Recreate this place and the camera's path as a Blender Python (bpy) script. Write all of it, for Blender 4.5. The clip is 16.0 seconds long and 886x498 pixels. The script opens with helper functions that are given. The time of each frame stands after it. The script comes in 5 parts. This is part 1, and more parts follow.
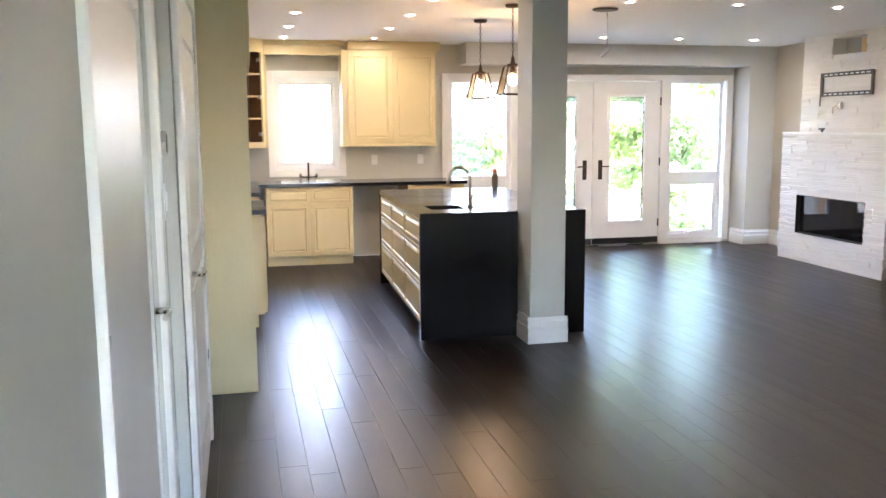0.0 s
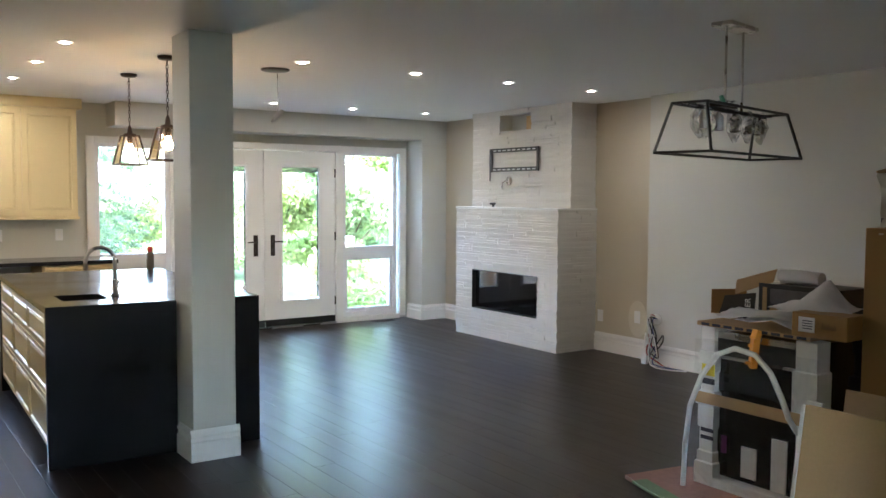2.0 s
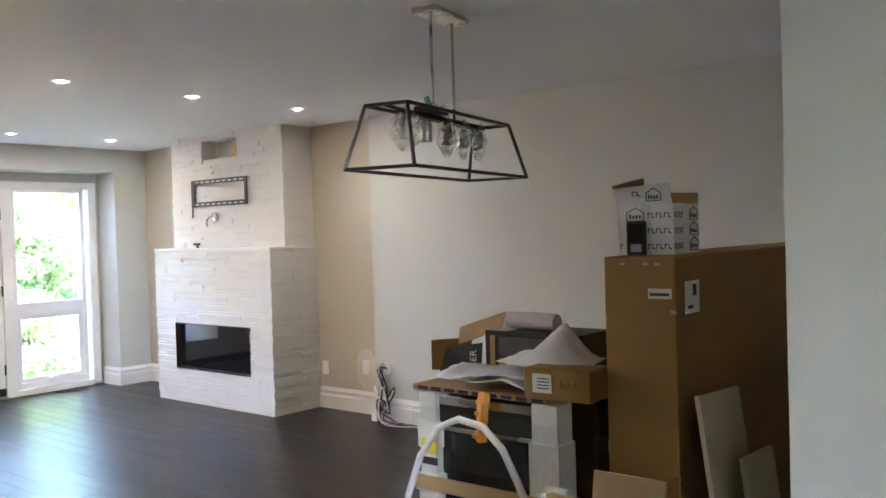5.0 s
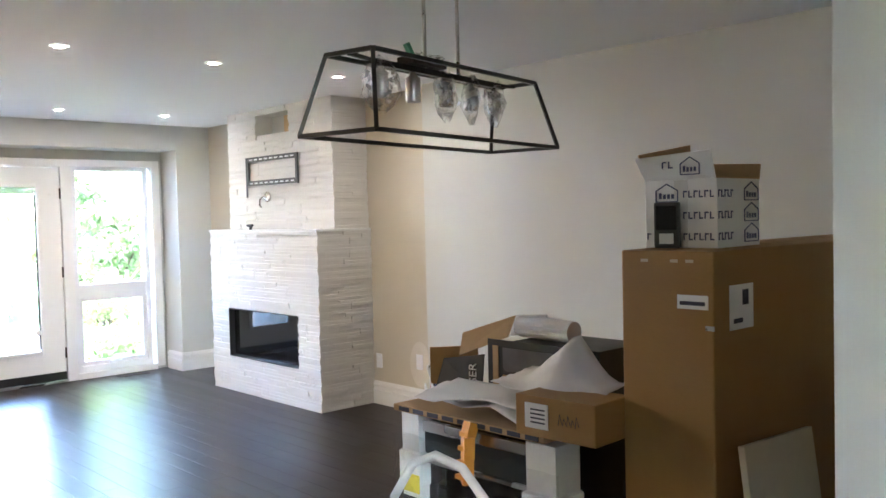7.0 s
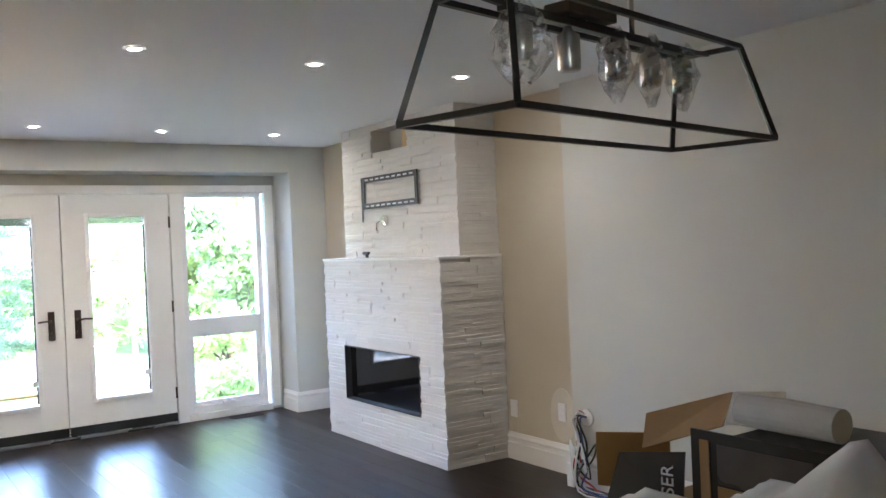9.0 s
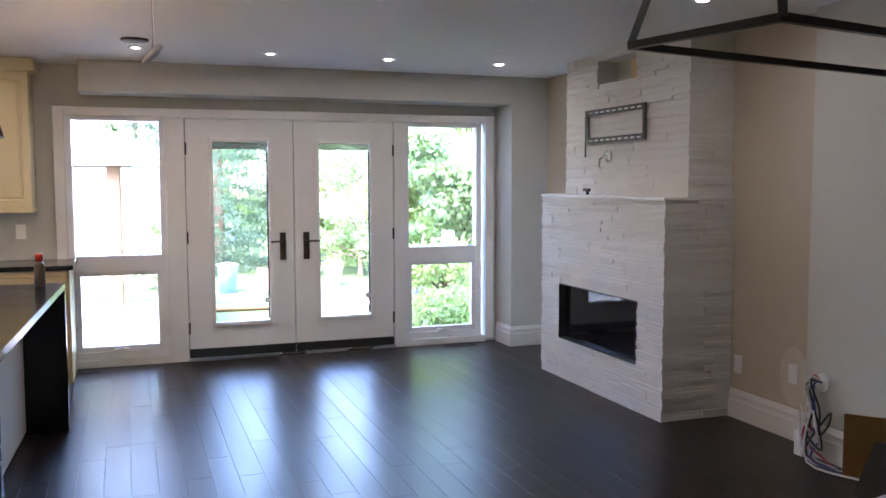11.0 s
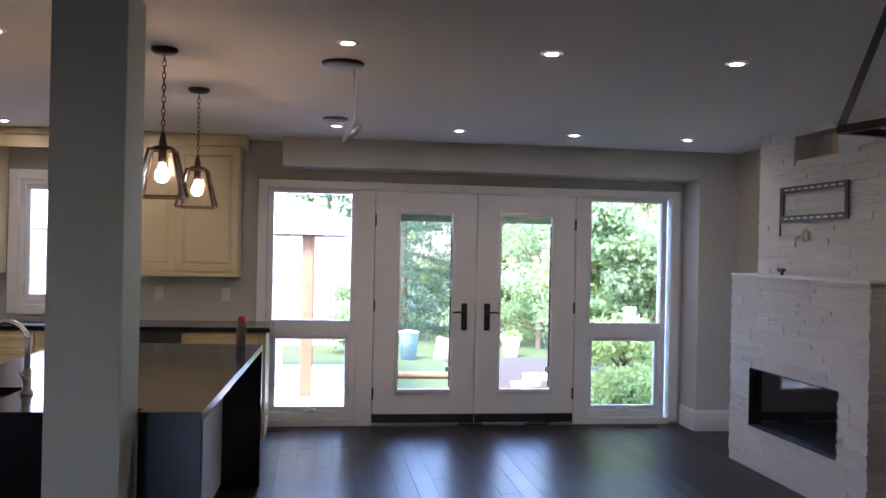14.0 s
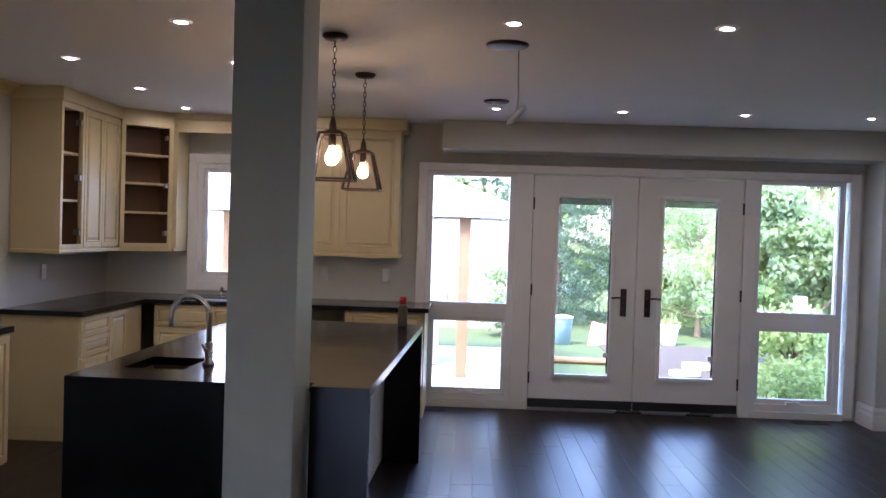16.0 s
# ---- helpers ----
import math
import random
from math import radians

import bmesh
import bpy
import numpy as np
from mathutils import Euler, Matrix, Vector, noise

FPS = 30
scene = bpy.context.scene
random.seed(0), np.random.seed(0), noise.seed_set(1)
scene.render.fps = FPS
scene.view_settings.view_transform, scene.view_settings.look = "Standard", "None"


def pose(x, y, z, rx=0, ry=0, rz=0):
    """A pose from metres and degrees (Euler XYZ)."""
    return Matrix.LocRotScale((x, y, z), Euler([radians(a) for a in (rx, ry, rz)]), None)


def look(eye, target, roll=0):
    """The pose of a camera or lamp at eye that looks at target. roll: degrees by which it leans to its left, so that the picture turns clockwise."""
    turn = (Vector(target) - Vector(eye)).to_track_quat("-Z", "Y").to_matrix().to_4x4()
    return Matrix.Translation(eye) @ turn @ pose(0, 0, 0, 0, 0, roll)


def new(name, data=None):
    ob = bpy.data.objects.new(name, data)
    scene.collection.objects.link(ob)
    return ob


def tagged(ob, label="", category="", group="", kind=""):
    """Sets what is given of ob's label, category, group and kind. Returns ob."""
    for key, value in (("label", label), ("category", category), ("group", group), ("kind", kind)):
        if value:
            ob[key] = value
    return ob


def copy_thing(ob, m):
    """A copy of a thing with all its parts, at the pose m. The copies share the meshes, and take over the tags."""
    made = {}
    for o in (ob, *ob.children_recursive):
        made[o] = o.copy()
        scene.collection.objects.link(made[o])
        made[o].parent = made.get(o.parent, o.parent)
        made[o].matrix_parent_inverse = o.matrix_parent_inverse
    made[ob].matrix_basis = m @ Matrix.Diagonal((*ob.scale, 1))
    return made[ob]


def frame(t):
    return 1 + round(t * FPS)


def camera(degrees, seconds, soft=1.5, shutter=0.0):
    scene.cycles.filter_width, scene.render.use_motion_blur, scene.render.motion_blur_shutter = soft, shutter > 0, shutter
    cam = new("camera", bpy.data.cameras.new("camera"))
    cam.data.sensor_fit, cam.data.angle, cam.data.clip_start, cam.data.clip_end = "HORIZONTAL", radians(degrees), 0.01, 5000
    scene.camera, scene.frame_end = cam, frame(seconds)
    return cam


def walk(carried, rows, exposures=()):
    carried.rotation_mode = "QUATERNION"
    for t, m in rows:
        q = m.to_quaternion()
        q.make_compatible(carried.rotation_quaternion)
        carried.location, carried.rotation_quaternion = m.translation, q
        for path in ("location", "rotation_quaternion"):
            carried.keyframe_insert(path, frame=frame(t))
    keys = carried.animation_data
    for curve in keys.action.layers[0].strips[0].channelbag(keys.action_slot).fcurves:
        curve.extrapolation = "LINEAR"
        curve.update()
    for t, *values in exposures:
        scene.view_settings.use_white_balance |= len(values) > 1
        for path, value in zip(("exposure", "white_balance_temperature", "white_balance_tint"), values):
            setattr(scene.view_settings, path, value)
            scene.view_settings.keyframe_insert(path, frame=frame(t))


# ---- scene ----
cam = camera(53.9, 16.0)
PATH = [
    (0, (1.31, 0.866, 1.527), (1.755, 2.796, 1.245), -0.4),
    (0.5, (1.32, 1.117, 1.538), (1.833, 3.04, 1.338), -0.6),
    (1, (1.385, 1.305, 1.532), (2.198, 3.113, 1.269), -0.0),
    (1.5, (1.552, 1.49, 1.533), (2.55, 3.211, 1.323), -0.8),
    (2, (1.636, 1.681, 1.534), (2.764, 3.328, 1.413), 0.3),
    (2.5, (1.701, 1.885, 1.51), (2.94, 3.452, 1.409), -2.0),
    (3, (1.801, 2.008, 1.517), (3.163, 3.471, 1.462), -1.3),
    (3.5, (1.994, 2.033, 1.503), (3.506, 3.342, 1.463), -0.1),
    (6, (3.12, 2.433, 1.516), (4.659, 3.71, 1.474), -2.1),
    (6.5, (3.352, 2.43, 1.515), (4.809, 3.799, 1.468), -1.0),
    (7, (3.523, 2.461, 1.507), (4.875, 3.932, 1.429), -1.4),
    (7.5, (3.675, 2.658, 1.514), (5.0, 4.155, 1.487), -2.6),
    (8, (3.833, 2.854, 1.511), (5.126, 4.379, 1.472), -2.9),
    (8.5, (4.017, 3.05, 1.524), (5.165, 4.687, 1.485), -2.9),
    (9, (4.102, 3.24, 1.52), (5.228, 4.893, 1.503), -2.5),
    (9.5, (4.185, 3.357, 1.525), (5.242, 5.053, 1.443), -1.8),
    (10, (4.202, 3.388, 1.537), (5.116, 5.163, 1.425), -0.9),
    (12.5, (4.197, 3.418, 1.505), (4.658, 5.356, 1.321), 0.4),
    (13, (4.187, 3.4, 1.518), (4.59, 5.357, 1.422), 0.8),
    (13.5, (4.181, 3.388, 1.536), (4.532, 5.357, 1.542), 1.0),
    (14, (4.171, 3.393, 1.543), (4.453, 5.373, 1.547), 1.2),
    (14.5, (4.154, 3.408, 1.541), (4.368, 5.396, 1.532), 1.9),
    (15, (4.142, 3.412, 1.54), (4.266, 5.408, 1.52), 2.2),
    (15.5, (4.129, 3.418, 1.537), (4.156, 5.418, 1.51), 2.1),
    (16, (4.12, 3.423, 1.536), (4.057, 5.422, 1.494), 1.8),
]
EXPOSURES = [(0, 6.42, 6350, 21), (0.5, 6.1, 6300, 15), (1, 5.8, 6000, 12), (1.5, 5.76, 6000, 12), (2, 5.8, 6050, 13), (3.5, 5.7, 6150, 16), (6, 7.0, 6000, 18),
             (6.5, 6.95, 6000, 17), (7, 6.78, 5950, 16), (8, 6.5, 5850, 15), (9, 6.1, 5900, 16), (10, 5.76, 5900, 21), (12.5, 4.57, 5950, 27),
             (14, 4.44, 5850, 29), (16, 4.38, 5850, 29)]
walk(cam, [(t, look(eye, target, roll)) for t, eye, target, roll in PATH], EXPOSURES)

# ---- world and large lights ----
SUN_EL, SUN_ROT = 52.0, 215.0
world = bpy.data.worlds.new("world")
scene.world = world
world.use_nodes = True
wn = world.node_tree
sky = wn.nodes.new("ShaderNodeTexSky")
sky.sky_type, sky.sun_disc = "NISHITA", False
sky.sun_elevation, sky.sun_rotation = radians(SUN_EL), radians(SUN_ROT)
wn.links.new(sky.outputs[0], wn.nodes["Background"].inputs[0])
wn.nodes["Background"].inputs[1].default_value = 0.15
sun_data = bpy.data.lights.new("sun", "SUN")
sun_data.energy, sun_data.angle, sun_data.color = 0.9, radians(14), (1.0, 0.95, 0.87)
sun = new("sun", sun_data)
sun.rotation_euler = Euler((radians(90 - SUN_EL), 0, radians(180 - SUN_ROT)))

# ---- materials ----
def nodes_of(name):
    m = bpy.data.materials.new(name)
    m.use_nodes = True
    nt = m.node_tree
    return m, nt, nt.nodes["Principled BSDF"]


def node(nt, kind, **inputs):
    n = nt.nodes.new(kind)
    for k, v in inputs.items():
        n.inputs[k.replace("_", " ")].default_value = v
    return n


def coords(nt, scale=(1, 1, 1)):
    tc = nt.nodes.new("ShaderNodeTexCoord")
    mp = nt.nodes.new("ShaderNodeMapping")
    mp.inputs["Scale"].default_value = scale
    nt.links.new(tc.outputs["Object"], mp.inputs["Vector"])
    return mp.outputs["Vector"]


def shade(name, colour, rough=0.6, vary=0.12, grain=40.0, stain=1.5, bump=0.1, metal=0.0, stretch=(1, 1, 1), random_piece=0.0, rough_vary=0.1, spec=0.5):
    """A surface with variation at two scales, fine relief and an uneven gloss."""
    m, nt, b = nodes_of(name)
    v = coords(nt, stretch)
    if random_piece:
        seedn = nt.nodes.new("ShaderNodeObjectInfo")
        off = node(nt, "ShaderNodeVectorMath")
        off.operation = "MULTIPLY_ADD"
        off.inputs[1].default_value = (37.0, 53.0, 71.0)
        nt.links.new(seedn.outputs["Random"], off.inputs[0])
        nt.links.new(v, off.inputs[2])
        v = off.outputs[0]
    big = node(nt, "ShaderNodeTexNoise", Scale=stain, Detail=4.0)
    fine = node(nt, "ShaderNodeTexNoise", Scale=grain, Detail=6.0, Roughness=0.6)
    for n in (big, fine):
        nt.links.new(v, n.inputs["Vector"])
    mixf = node(nt, "ShaderNodeMath")
    mixf.operation = "ADD"
    nt.links.new(big.outputs["Fac"], mixf.inputs[0])
    nt.links.new(fine.outputs["Fac"], mixf.inputs[1])
    last = mixf.outputs[0]
    if random_piece:
        info = nt.nodes.new("ShaderNodeObjectInfo")
        isl = nt.nodes.new("ShaderNodeNewGeometry")
        add = node(nt, "ShaderNodeMath")
        add.operation = "ADD"
        nt.links.new(info.outputs["Random"], add.inputs[0])
        nt.links.new(isl.outputs["Random Per Island"], add.inputs[1])
        frac = node(nt, "ShaderNodeMath")
        frac.operation = "FRACT"
        nt.links.new(add.outputs[0], frac.inputs[0])
        mul = node(nt, "ShaderNodeMath")
        mul.operation = "MULTIPLY_ADD"
        nt.links.new(frac.outputs[0], mul.inputs[0])
        mul.inputs[1].default_value = random_piece
        nt.links.new(last, mul.inputs[2])
        last = mul.outputs[0]
    ramp = nt.nodes.new("ShaderNodeMapRange")
    ramp.inputs["From Min"].default_value = 0.6
    ramp.inputs["From Max"].default_value = 1.4 + random_piece
    ramp.inputs["To Min"].default_value = 1.0 - vary
    ramp.inputs["To Max"].default_value = 1.0 + vary
    nt.links.new(last, ramp.inputs["Value"])
    hsv = node(nt, "ShaderNodeHueSaturation", Color=(*colour, 1))
    nt.links.new(ramp.outputs[0], hsv.inputs["Value"])
    nt.links.new(hsv.outputs[0], b.inputs["Base Color"])
    rr = nt.nodes.new("ShaderNodeMapRange")
    rr.inputs["From Min"].default_value, rr.inputs["From Max"].default_value = 0.3, 0.7
    rr.inputs["To Min"].default_value, rr.inputs["To Max"].default_value = max(0.02, rough - rough_vary), min(1, rough + rough_vary)
    nt.links.new(big.outputs["Fac"], rr.inputs["Value"])
    nt.links.new(rr.outputs[0], b.inputs["Roughness"])
    b.inputs["Metallic"].default_value = metal
    b.inputs["Specular IOR Level"].default_value = spec
    if bump:
        bp = node(nt, "ShaderNodeBump", Strength=bump, Distance=0.004)
        nt.links.new(fine.outputs["Fac"], bp.inputs["Height"])
        nt.links.new(bp.outputs[0], b.inputs["Normal"])
    return m


def glow(name, colour, strength):
    m, nt, b = nodes_of(name)
    b.inputs["Base Color"].default_value = (*colour, 1)
    b.inputs["Emission Color"].default_value = (*colour, 1)
    b.inputs["Emission Strength"].default_value = strength
    return m


def clear(name, colour=(1, 1, 1), rough=0.0, ior=1.45):
    """Thin clear sheet: see-through with a faint reflection."""
    m, nt, b = nodes_of(name)
    tr = nt.nodes.new("ShaderNodeBsdfTransparent")
    tr.inputs[0].default_value = (*colour, 1)
    gl = nt.nodes.new("ShaderNodeBsdfGlossy")
    gl.inputs["Roughness"].default_value = rough
    fr = node(nt, "ShaderNodeFresnel", IOR=ior)
    mx = nt.nodes.new("ShaderNodeMixShader")
    nt.links.new(fr.outputs[0], mx.inputs[0])
    nt.links.new(tr.outputs[0], mx.inputs[1])
    nt.links.new(gl.outputs[0], mx.inputs[2])
    nt.links.new(mx.outputs[0], nt.nodes["Material Output"].inputs["Surface"])
    return m


PAINT = shade("grey_wall_paint", (0.545, 0.55, 0.51), 0.55, 0.02, 220, 0.7, 0.05, rough_vary=0.05)
# Warmer and yellower than PAINT; only the alcove wall has it.
ALCOVE_BEIGE = shade("alcove_beige", (0.53, 0.485, 0.385), 0.55, 0.03, 220, 0.7, 0.05, rough_vary=0.05)
CEIL = shade("ceiling_paint", (0.86, 0.86, 0.86), 0.85, 0.02, 160, 0.6, 0.06)
TRIM = shade("white_trim_paint", (0.80, 0.80, 0.78), 0.35, 0.02, 90, 1.2, 0.03)
VINYL = shade("white_vinyl", (0.80, 0.81, 0.82), 0.32, 0.02, 60, 2.0, 0.02)
CREAM = shade("cream_cabinet_paint", (0.66, 0.555, 0.315), 0.38, 0.03, 70, 1.8, 0.03)
RAWBOX = shade("brown_cabinet_interior", (0.115, 0.06, 0.032), 0.5, 0.12, 30, 2, 0.05, stretch=(4, 4, 0.4))
STONE = shade("dark_quartz", (0.009, 0.009, 0.010), 0.16, 0.25, 300, 3, 0.0, rough_vary=0.05, spec=0.3)
WOOD = shade("dark_plank_wood", (0.014, 0.0085, 0.0065), 0.33, 0.16, 14, 1.2, 0.02, stretch=(6, 0.4, 6), random_piece=0.7, rough_vary=0.03, spec=0.29)
LEDGER = shade("white_ledger_stone", (0.72, 0.70, 0.66), 0.75, 0.05, 28, 3, 0.7, random_piece=0.5)
CARD = shade("brown_cardboard", (0.31, 0.165, 0.042), 0.55, 0.08, 60, 2, 0.1, stretch=(1, 1, 6))
CARD_IN = shade("inner_cardboard", (0.38, 0.245, 0.12), 0.85, 0.07, 50, 3, 0.1)
FOAM = shade("white_polystyrene", (0.82, 0.82, 0.80), 0.8, 0.04, 130, 3, 0.4)
BLACK = shade("black_metal", (0.012, 0.012, 0.012), 0.4, 0.2, 60, 3, 0.05)
BLACKGLASS = shade("black_glass", (0.006, 0.006, 0.007), 0.05, 0.1, 8, 2, 0.0, rough_vary=0.02, spec=0.25)
CHROME = shade("brushed_nickel", (0.60, 0.57, 0.53), 0.28, 0.05, 120, 4, 0.02, metal=1.0)
BRONZE = shade("dark_bronze", (0.05, 0.035, 0.028), 0.42, 0.15, 80, 3, 0.05, metal=0.6)
STEEL = shade("stainless_steel", (0.5, 0.5, 0.51), 0.3, 0.05, 100, 3, 0.02, metal=1.0)
GLASS = clear("window_glass", (0.97, 0.98, 0.97))
POTGLOW = glow("downlight_glow", (1.0, 0.88, 0.72), 13.0)
BULBGLOW = glow("bulb_glow", (1.0, 0.64, 0.30), 6.0)


# ---- building helpers ----
def bm_box(x0, y0, z0, x1, y1, z1, bevel=0.0, bm=None):
    own = bm is None
    if own:
        bm = bmesh.new()
    r = bmesh.ops.create_cube(bm, size=1.0)
    vs = r["verts"]
    for v in vs:
        v.co = Vector(((x0 + x1) / 2 + v.co.x * (x1 - x0), (y0 + y1) / 2 + v.co.y * (y1 - y0), (z0 + z1) / 2 + v.co.z * (z1 - z0)))
    if bevel:
        es = list({e for v in vs for e in v.link_edges})
        bmesh.ops.bevel(bm, geom=es, offset=bevel, segments=2, affect="EDGES", profile=0.6)
    return bm


def bm_cyl(p, q, r0, r1=None, seg=16, bm=None, caps=True):
    """A round bar from p to q."""
    if bm is None:
        bm = bmesh.new()
    p, q = Vector(p), Vector(q)
    d = q - p
    m = Matrix.Translation((p + q) / 2) @ d.to_track_quat("Z", "Y").to_matrix().to_4x4()
    bmesh.ops.create_cone(bm, cap_ends=caps, segments=seg, radius1=r0, radius2=r0 if r1 is None else r1, depth=d.length, matrix=m)
    return bm


def bm_bar(p, q, w, bm=None):
    """A square bar from p to q."""
    if bm is None:
        bm = bmesh.new()
    p, q = Vector(p), Vector(q)
    d = q - p
    m = Matrix.Translation((p + q) / 2) @ d.to_track_quat("Z", "Y").to_matrix().to_4x4() @ Matrix.Diagonal((w, w, d.length, 1))
    bmesh.ops.create_cube(bm, size=1.0, matrix=m)
    return bm


def bm_tube(points, r, seg=10, bm=None):
    """A round tube along a line of points."""
    if bm is None:
        bm = bmesh.new()
    pts = [Vector(p) for p in points]
    rings = []
    side = None
    for i, p in enumerate(pts):
        d = (pts[min(i + 1, len(pts) - 1)] - pts[max(i - 1, 0)]).normalized()
        if side is None:
            side = d.orthogonal().normalized()
        side = (side - d * side.dot(d)).normalized()
        up = d.cross(side)
        rr = r[i] if isinstance(r, (list, tuple)) else r
        rings.append([bm.verts.new(p + rr * (math.cos(a) * side + math.sin(a) * up)) for a in [2 * math.pi * k / seg for k in range(seg)]])
    for a, b in zip(rings, rings[1:]):
        for k in range(seg):
            bm.faces.new((a[k], a[(k + 1) % seg], b[(k + 1) % seg], b[k]))
    bm.faces.new(rings[0][::-1])
    bm.faces.new(rings[-1])
    return bm


def bm_lathe(profile, seg=24, at=(0, 0, 0), bm=None, caps=True):
    """A turned shape from (radius, height) pairs."""
    if bm is None:
        bm = bmesh.new()
    rings = [[bm.verts.new((at[0] + r * math.cos(2 * math.pi * k / seg), at[1] + r * math.sin(2 * math.pi * k / seg), at[2] + z)) for k in range(seg)] for r, z in profile]
    for a, b in zip(rings, rings[1:]):
        for k in range(seg):
            bm.faces.new((a[k], a[(k + 1) % seg], b[(k + 1) % seg], b[k]))
    if caps:
        bm.faces.new(rings[0][::-1])
        bm.faces.new(rings[-1])
    else:
        a, b = rings[-1], rings[0]
        for k in range(seg):
            bm.faces.new((a[k], a[(k + 1) % seg], b[(k + 1) % seg], b[k]))
    return bm


def bm_holed(x0, y0, x1, y1, hx0, hy0, hx1, hy1, z0, z1):
    """A flat slab with a rectangular hole."""
    bm = bmesh.new()
    out, inn = ((x0, y0), (x1, y0), (x1, y1), (x0, y1)), ((hx0, hy0), (hx1, hy0), (hx1, hy1), (hx0, hy1))
    o0, i0, o1, i1 = [[bm.verts.new((x, y, z)) for x, y in r] for z in (z0, z1) for r in (out, inn)]
    for k in range(4):
        j = (k + 1) % 4
        for q in ((o0[k], o0[j], i0[j], i0[k]), (o1[k], o1[j], i1[j], i1[k]), (o0[k], o0[j], o1[j], o1[k]), (i0[k], i0[j], i1[j], i1[k])):
            bm.faces.new(q)
    return bm


def mesh_from(bm, name, material, smooth=False):
    me = bpy.data.meshes.new(name)
    bmesh.ops.recalc_face_normals(bm, faces=bm.faces[:])
    bm.to_mesh(me)
    bm.free()
    if smooth:
        for p in me.polygons:
            p.use_smooth = True
    me.materials.append(material)
    return me


def part(name, bm, material, parent=None, label="", smooth=False):
    ob = new(name, mesh_from(bm, name, material, smooth))
    if parent is not None:
        ob.parent = parent
    if label:
        ob["label"] = label
    return ob


def thing(name, label, category, at=(0, 0, 0), rz=0.0, group=""):
    e = new(name)
    e.empty_display_size = 0.1
    e.matrix_basis = pose(at[0], at[1], at[2], 0, 0, rz)
    return tagged(e, label, category, group)


def setting(name, bm, material, label="", category=""):
    return tagged(part(name, bm, material), label, category, "", "structure")


# ---- the shell ----
H = 2.46
XL, XK, XR, XR2 = 1.10, 0.90, 7.85, 7.75
YB, YN, YS = 11.05, 10.69, -2.6
XH = 1.06
OX0, OX1, OZ1 = 3.73, 7.38, 2.06
KX0, KX1, KZ0, KZ1 = 1.70, 2.43, 1.02, 2.07


def walls():
    b = bm_box(XK - 0.2, YB, 0, KX0, YB + 0.2, H)
    bm_box(KX0, YB, 0, KX1, YB + 0.2, KZ0, bm=b)
    bm_box(KX0, YB, KZ1, KX1, YB + 0.2, H, bm=b)
    bm_box(KX1, YB, 0, OX0, YB + 0.2, H, bm=b)
    bm_box(OX0, YB, OZ1, OX1, YB + 0.2, H, bm=b)
    bm_box(OX1, YB, 0, XR + 0.2, YB + 0.2, H, bm=b)
    bm_box(7.49, YN, 0, XR, YB, H, bm=b)
    setting("wall_north", b, PAINT, "light grey painted rear wall with window openings", "wall")
    b = bm_box(3.86, YN, 2.22, 7.49, YB, H, 0.004)
    setting("bulkhead", b, PAINT, "grey painted boxed bulkhead above the garden doors", "bulkhead")
    setting("wall_alcove", bm_box(XR, 7.25, 0, XR + 0.2, YB, H), ALCOVE_BEIGE, "warm beige wall beside the fireplace", "wall")
    b = bm_box(XR2, YS, 0, XR + 0.2, 7.25, H)
    setting("wall_east", b, PAINT, "light grey painted side wall", "wall")
    b = bm_box(XL - 0.2, 3.90, 0, XL, 5.45, H)
    bm_box(XL - 0.2, YS, 0, XH + 0.012, 2.18, H, bm=b)
    bm_box(XL - 0.2, 2.18, 0, XH, 2.515, H, bm=b)
    bm_box(XL - 0.2, 2.515, 0, XH - 0.03, 3.535, H, bm=b)
    bm_box(XH - 0.03, 2.515, 2.05, XH, 3.535, H, bm=b)
    bm_box(XL - 0.2, 3.535, 0, XH, 3.90, H, bm=b)
    bm_box(XK - 0.2, 5.45, 0, XK, YB, H, bm=b)
    setting("wall_west", b, PAINT, "light grey painted hall and kitchen wall", "wall")
    b = bm_box(XL - 0.2, YS - 0.2, 0, 1.55, YS, H)
    bm_box(2.65, YS - 0.2, 0, XR + 0.2, YS, H, bm=b)
    bm_box(1.55, YS - 0.2, 0, 2.65, YS, 0.80, bm=b)
    bm_box(1.55, YS - 0.2, 2.10, 2.65, YS, H, bm=b)
    setting("wall_south", b, PAINT, "grey painted wall behind the entrance with a front window", "wall")
    setting("wall_pier", bm_box(4.74, YS, 0, 4.90, 2.985, H, 0.003), PAINT, "grey painted dividing wall ending beside the boxes", "wall")
    # Unseen wall, added to cut the indirect light on the boxes' south side.
    setting("unseen_light_block", bm_box(4.90, 2.835, 0, XR2, 2.985, H), PAINT, "unseen grey wall added behind the boxes to block light", "wall")
    setting("ceiling", bm_box(XK - 0.2, YS - 0.2, H, XR + 0.2, YB + 0.2, H + 0.2), CEIL, "flat white painted ceiling", "ceiling")


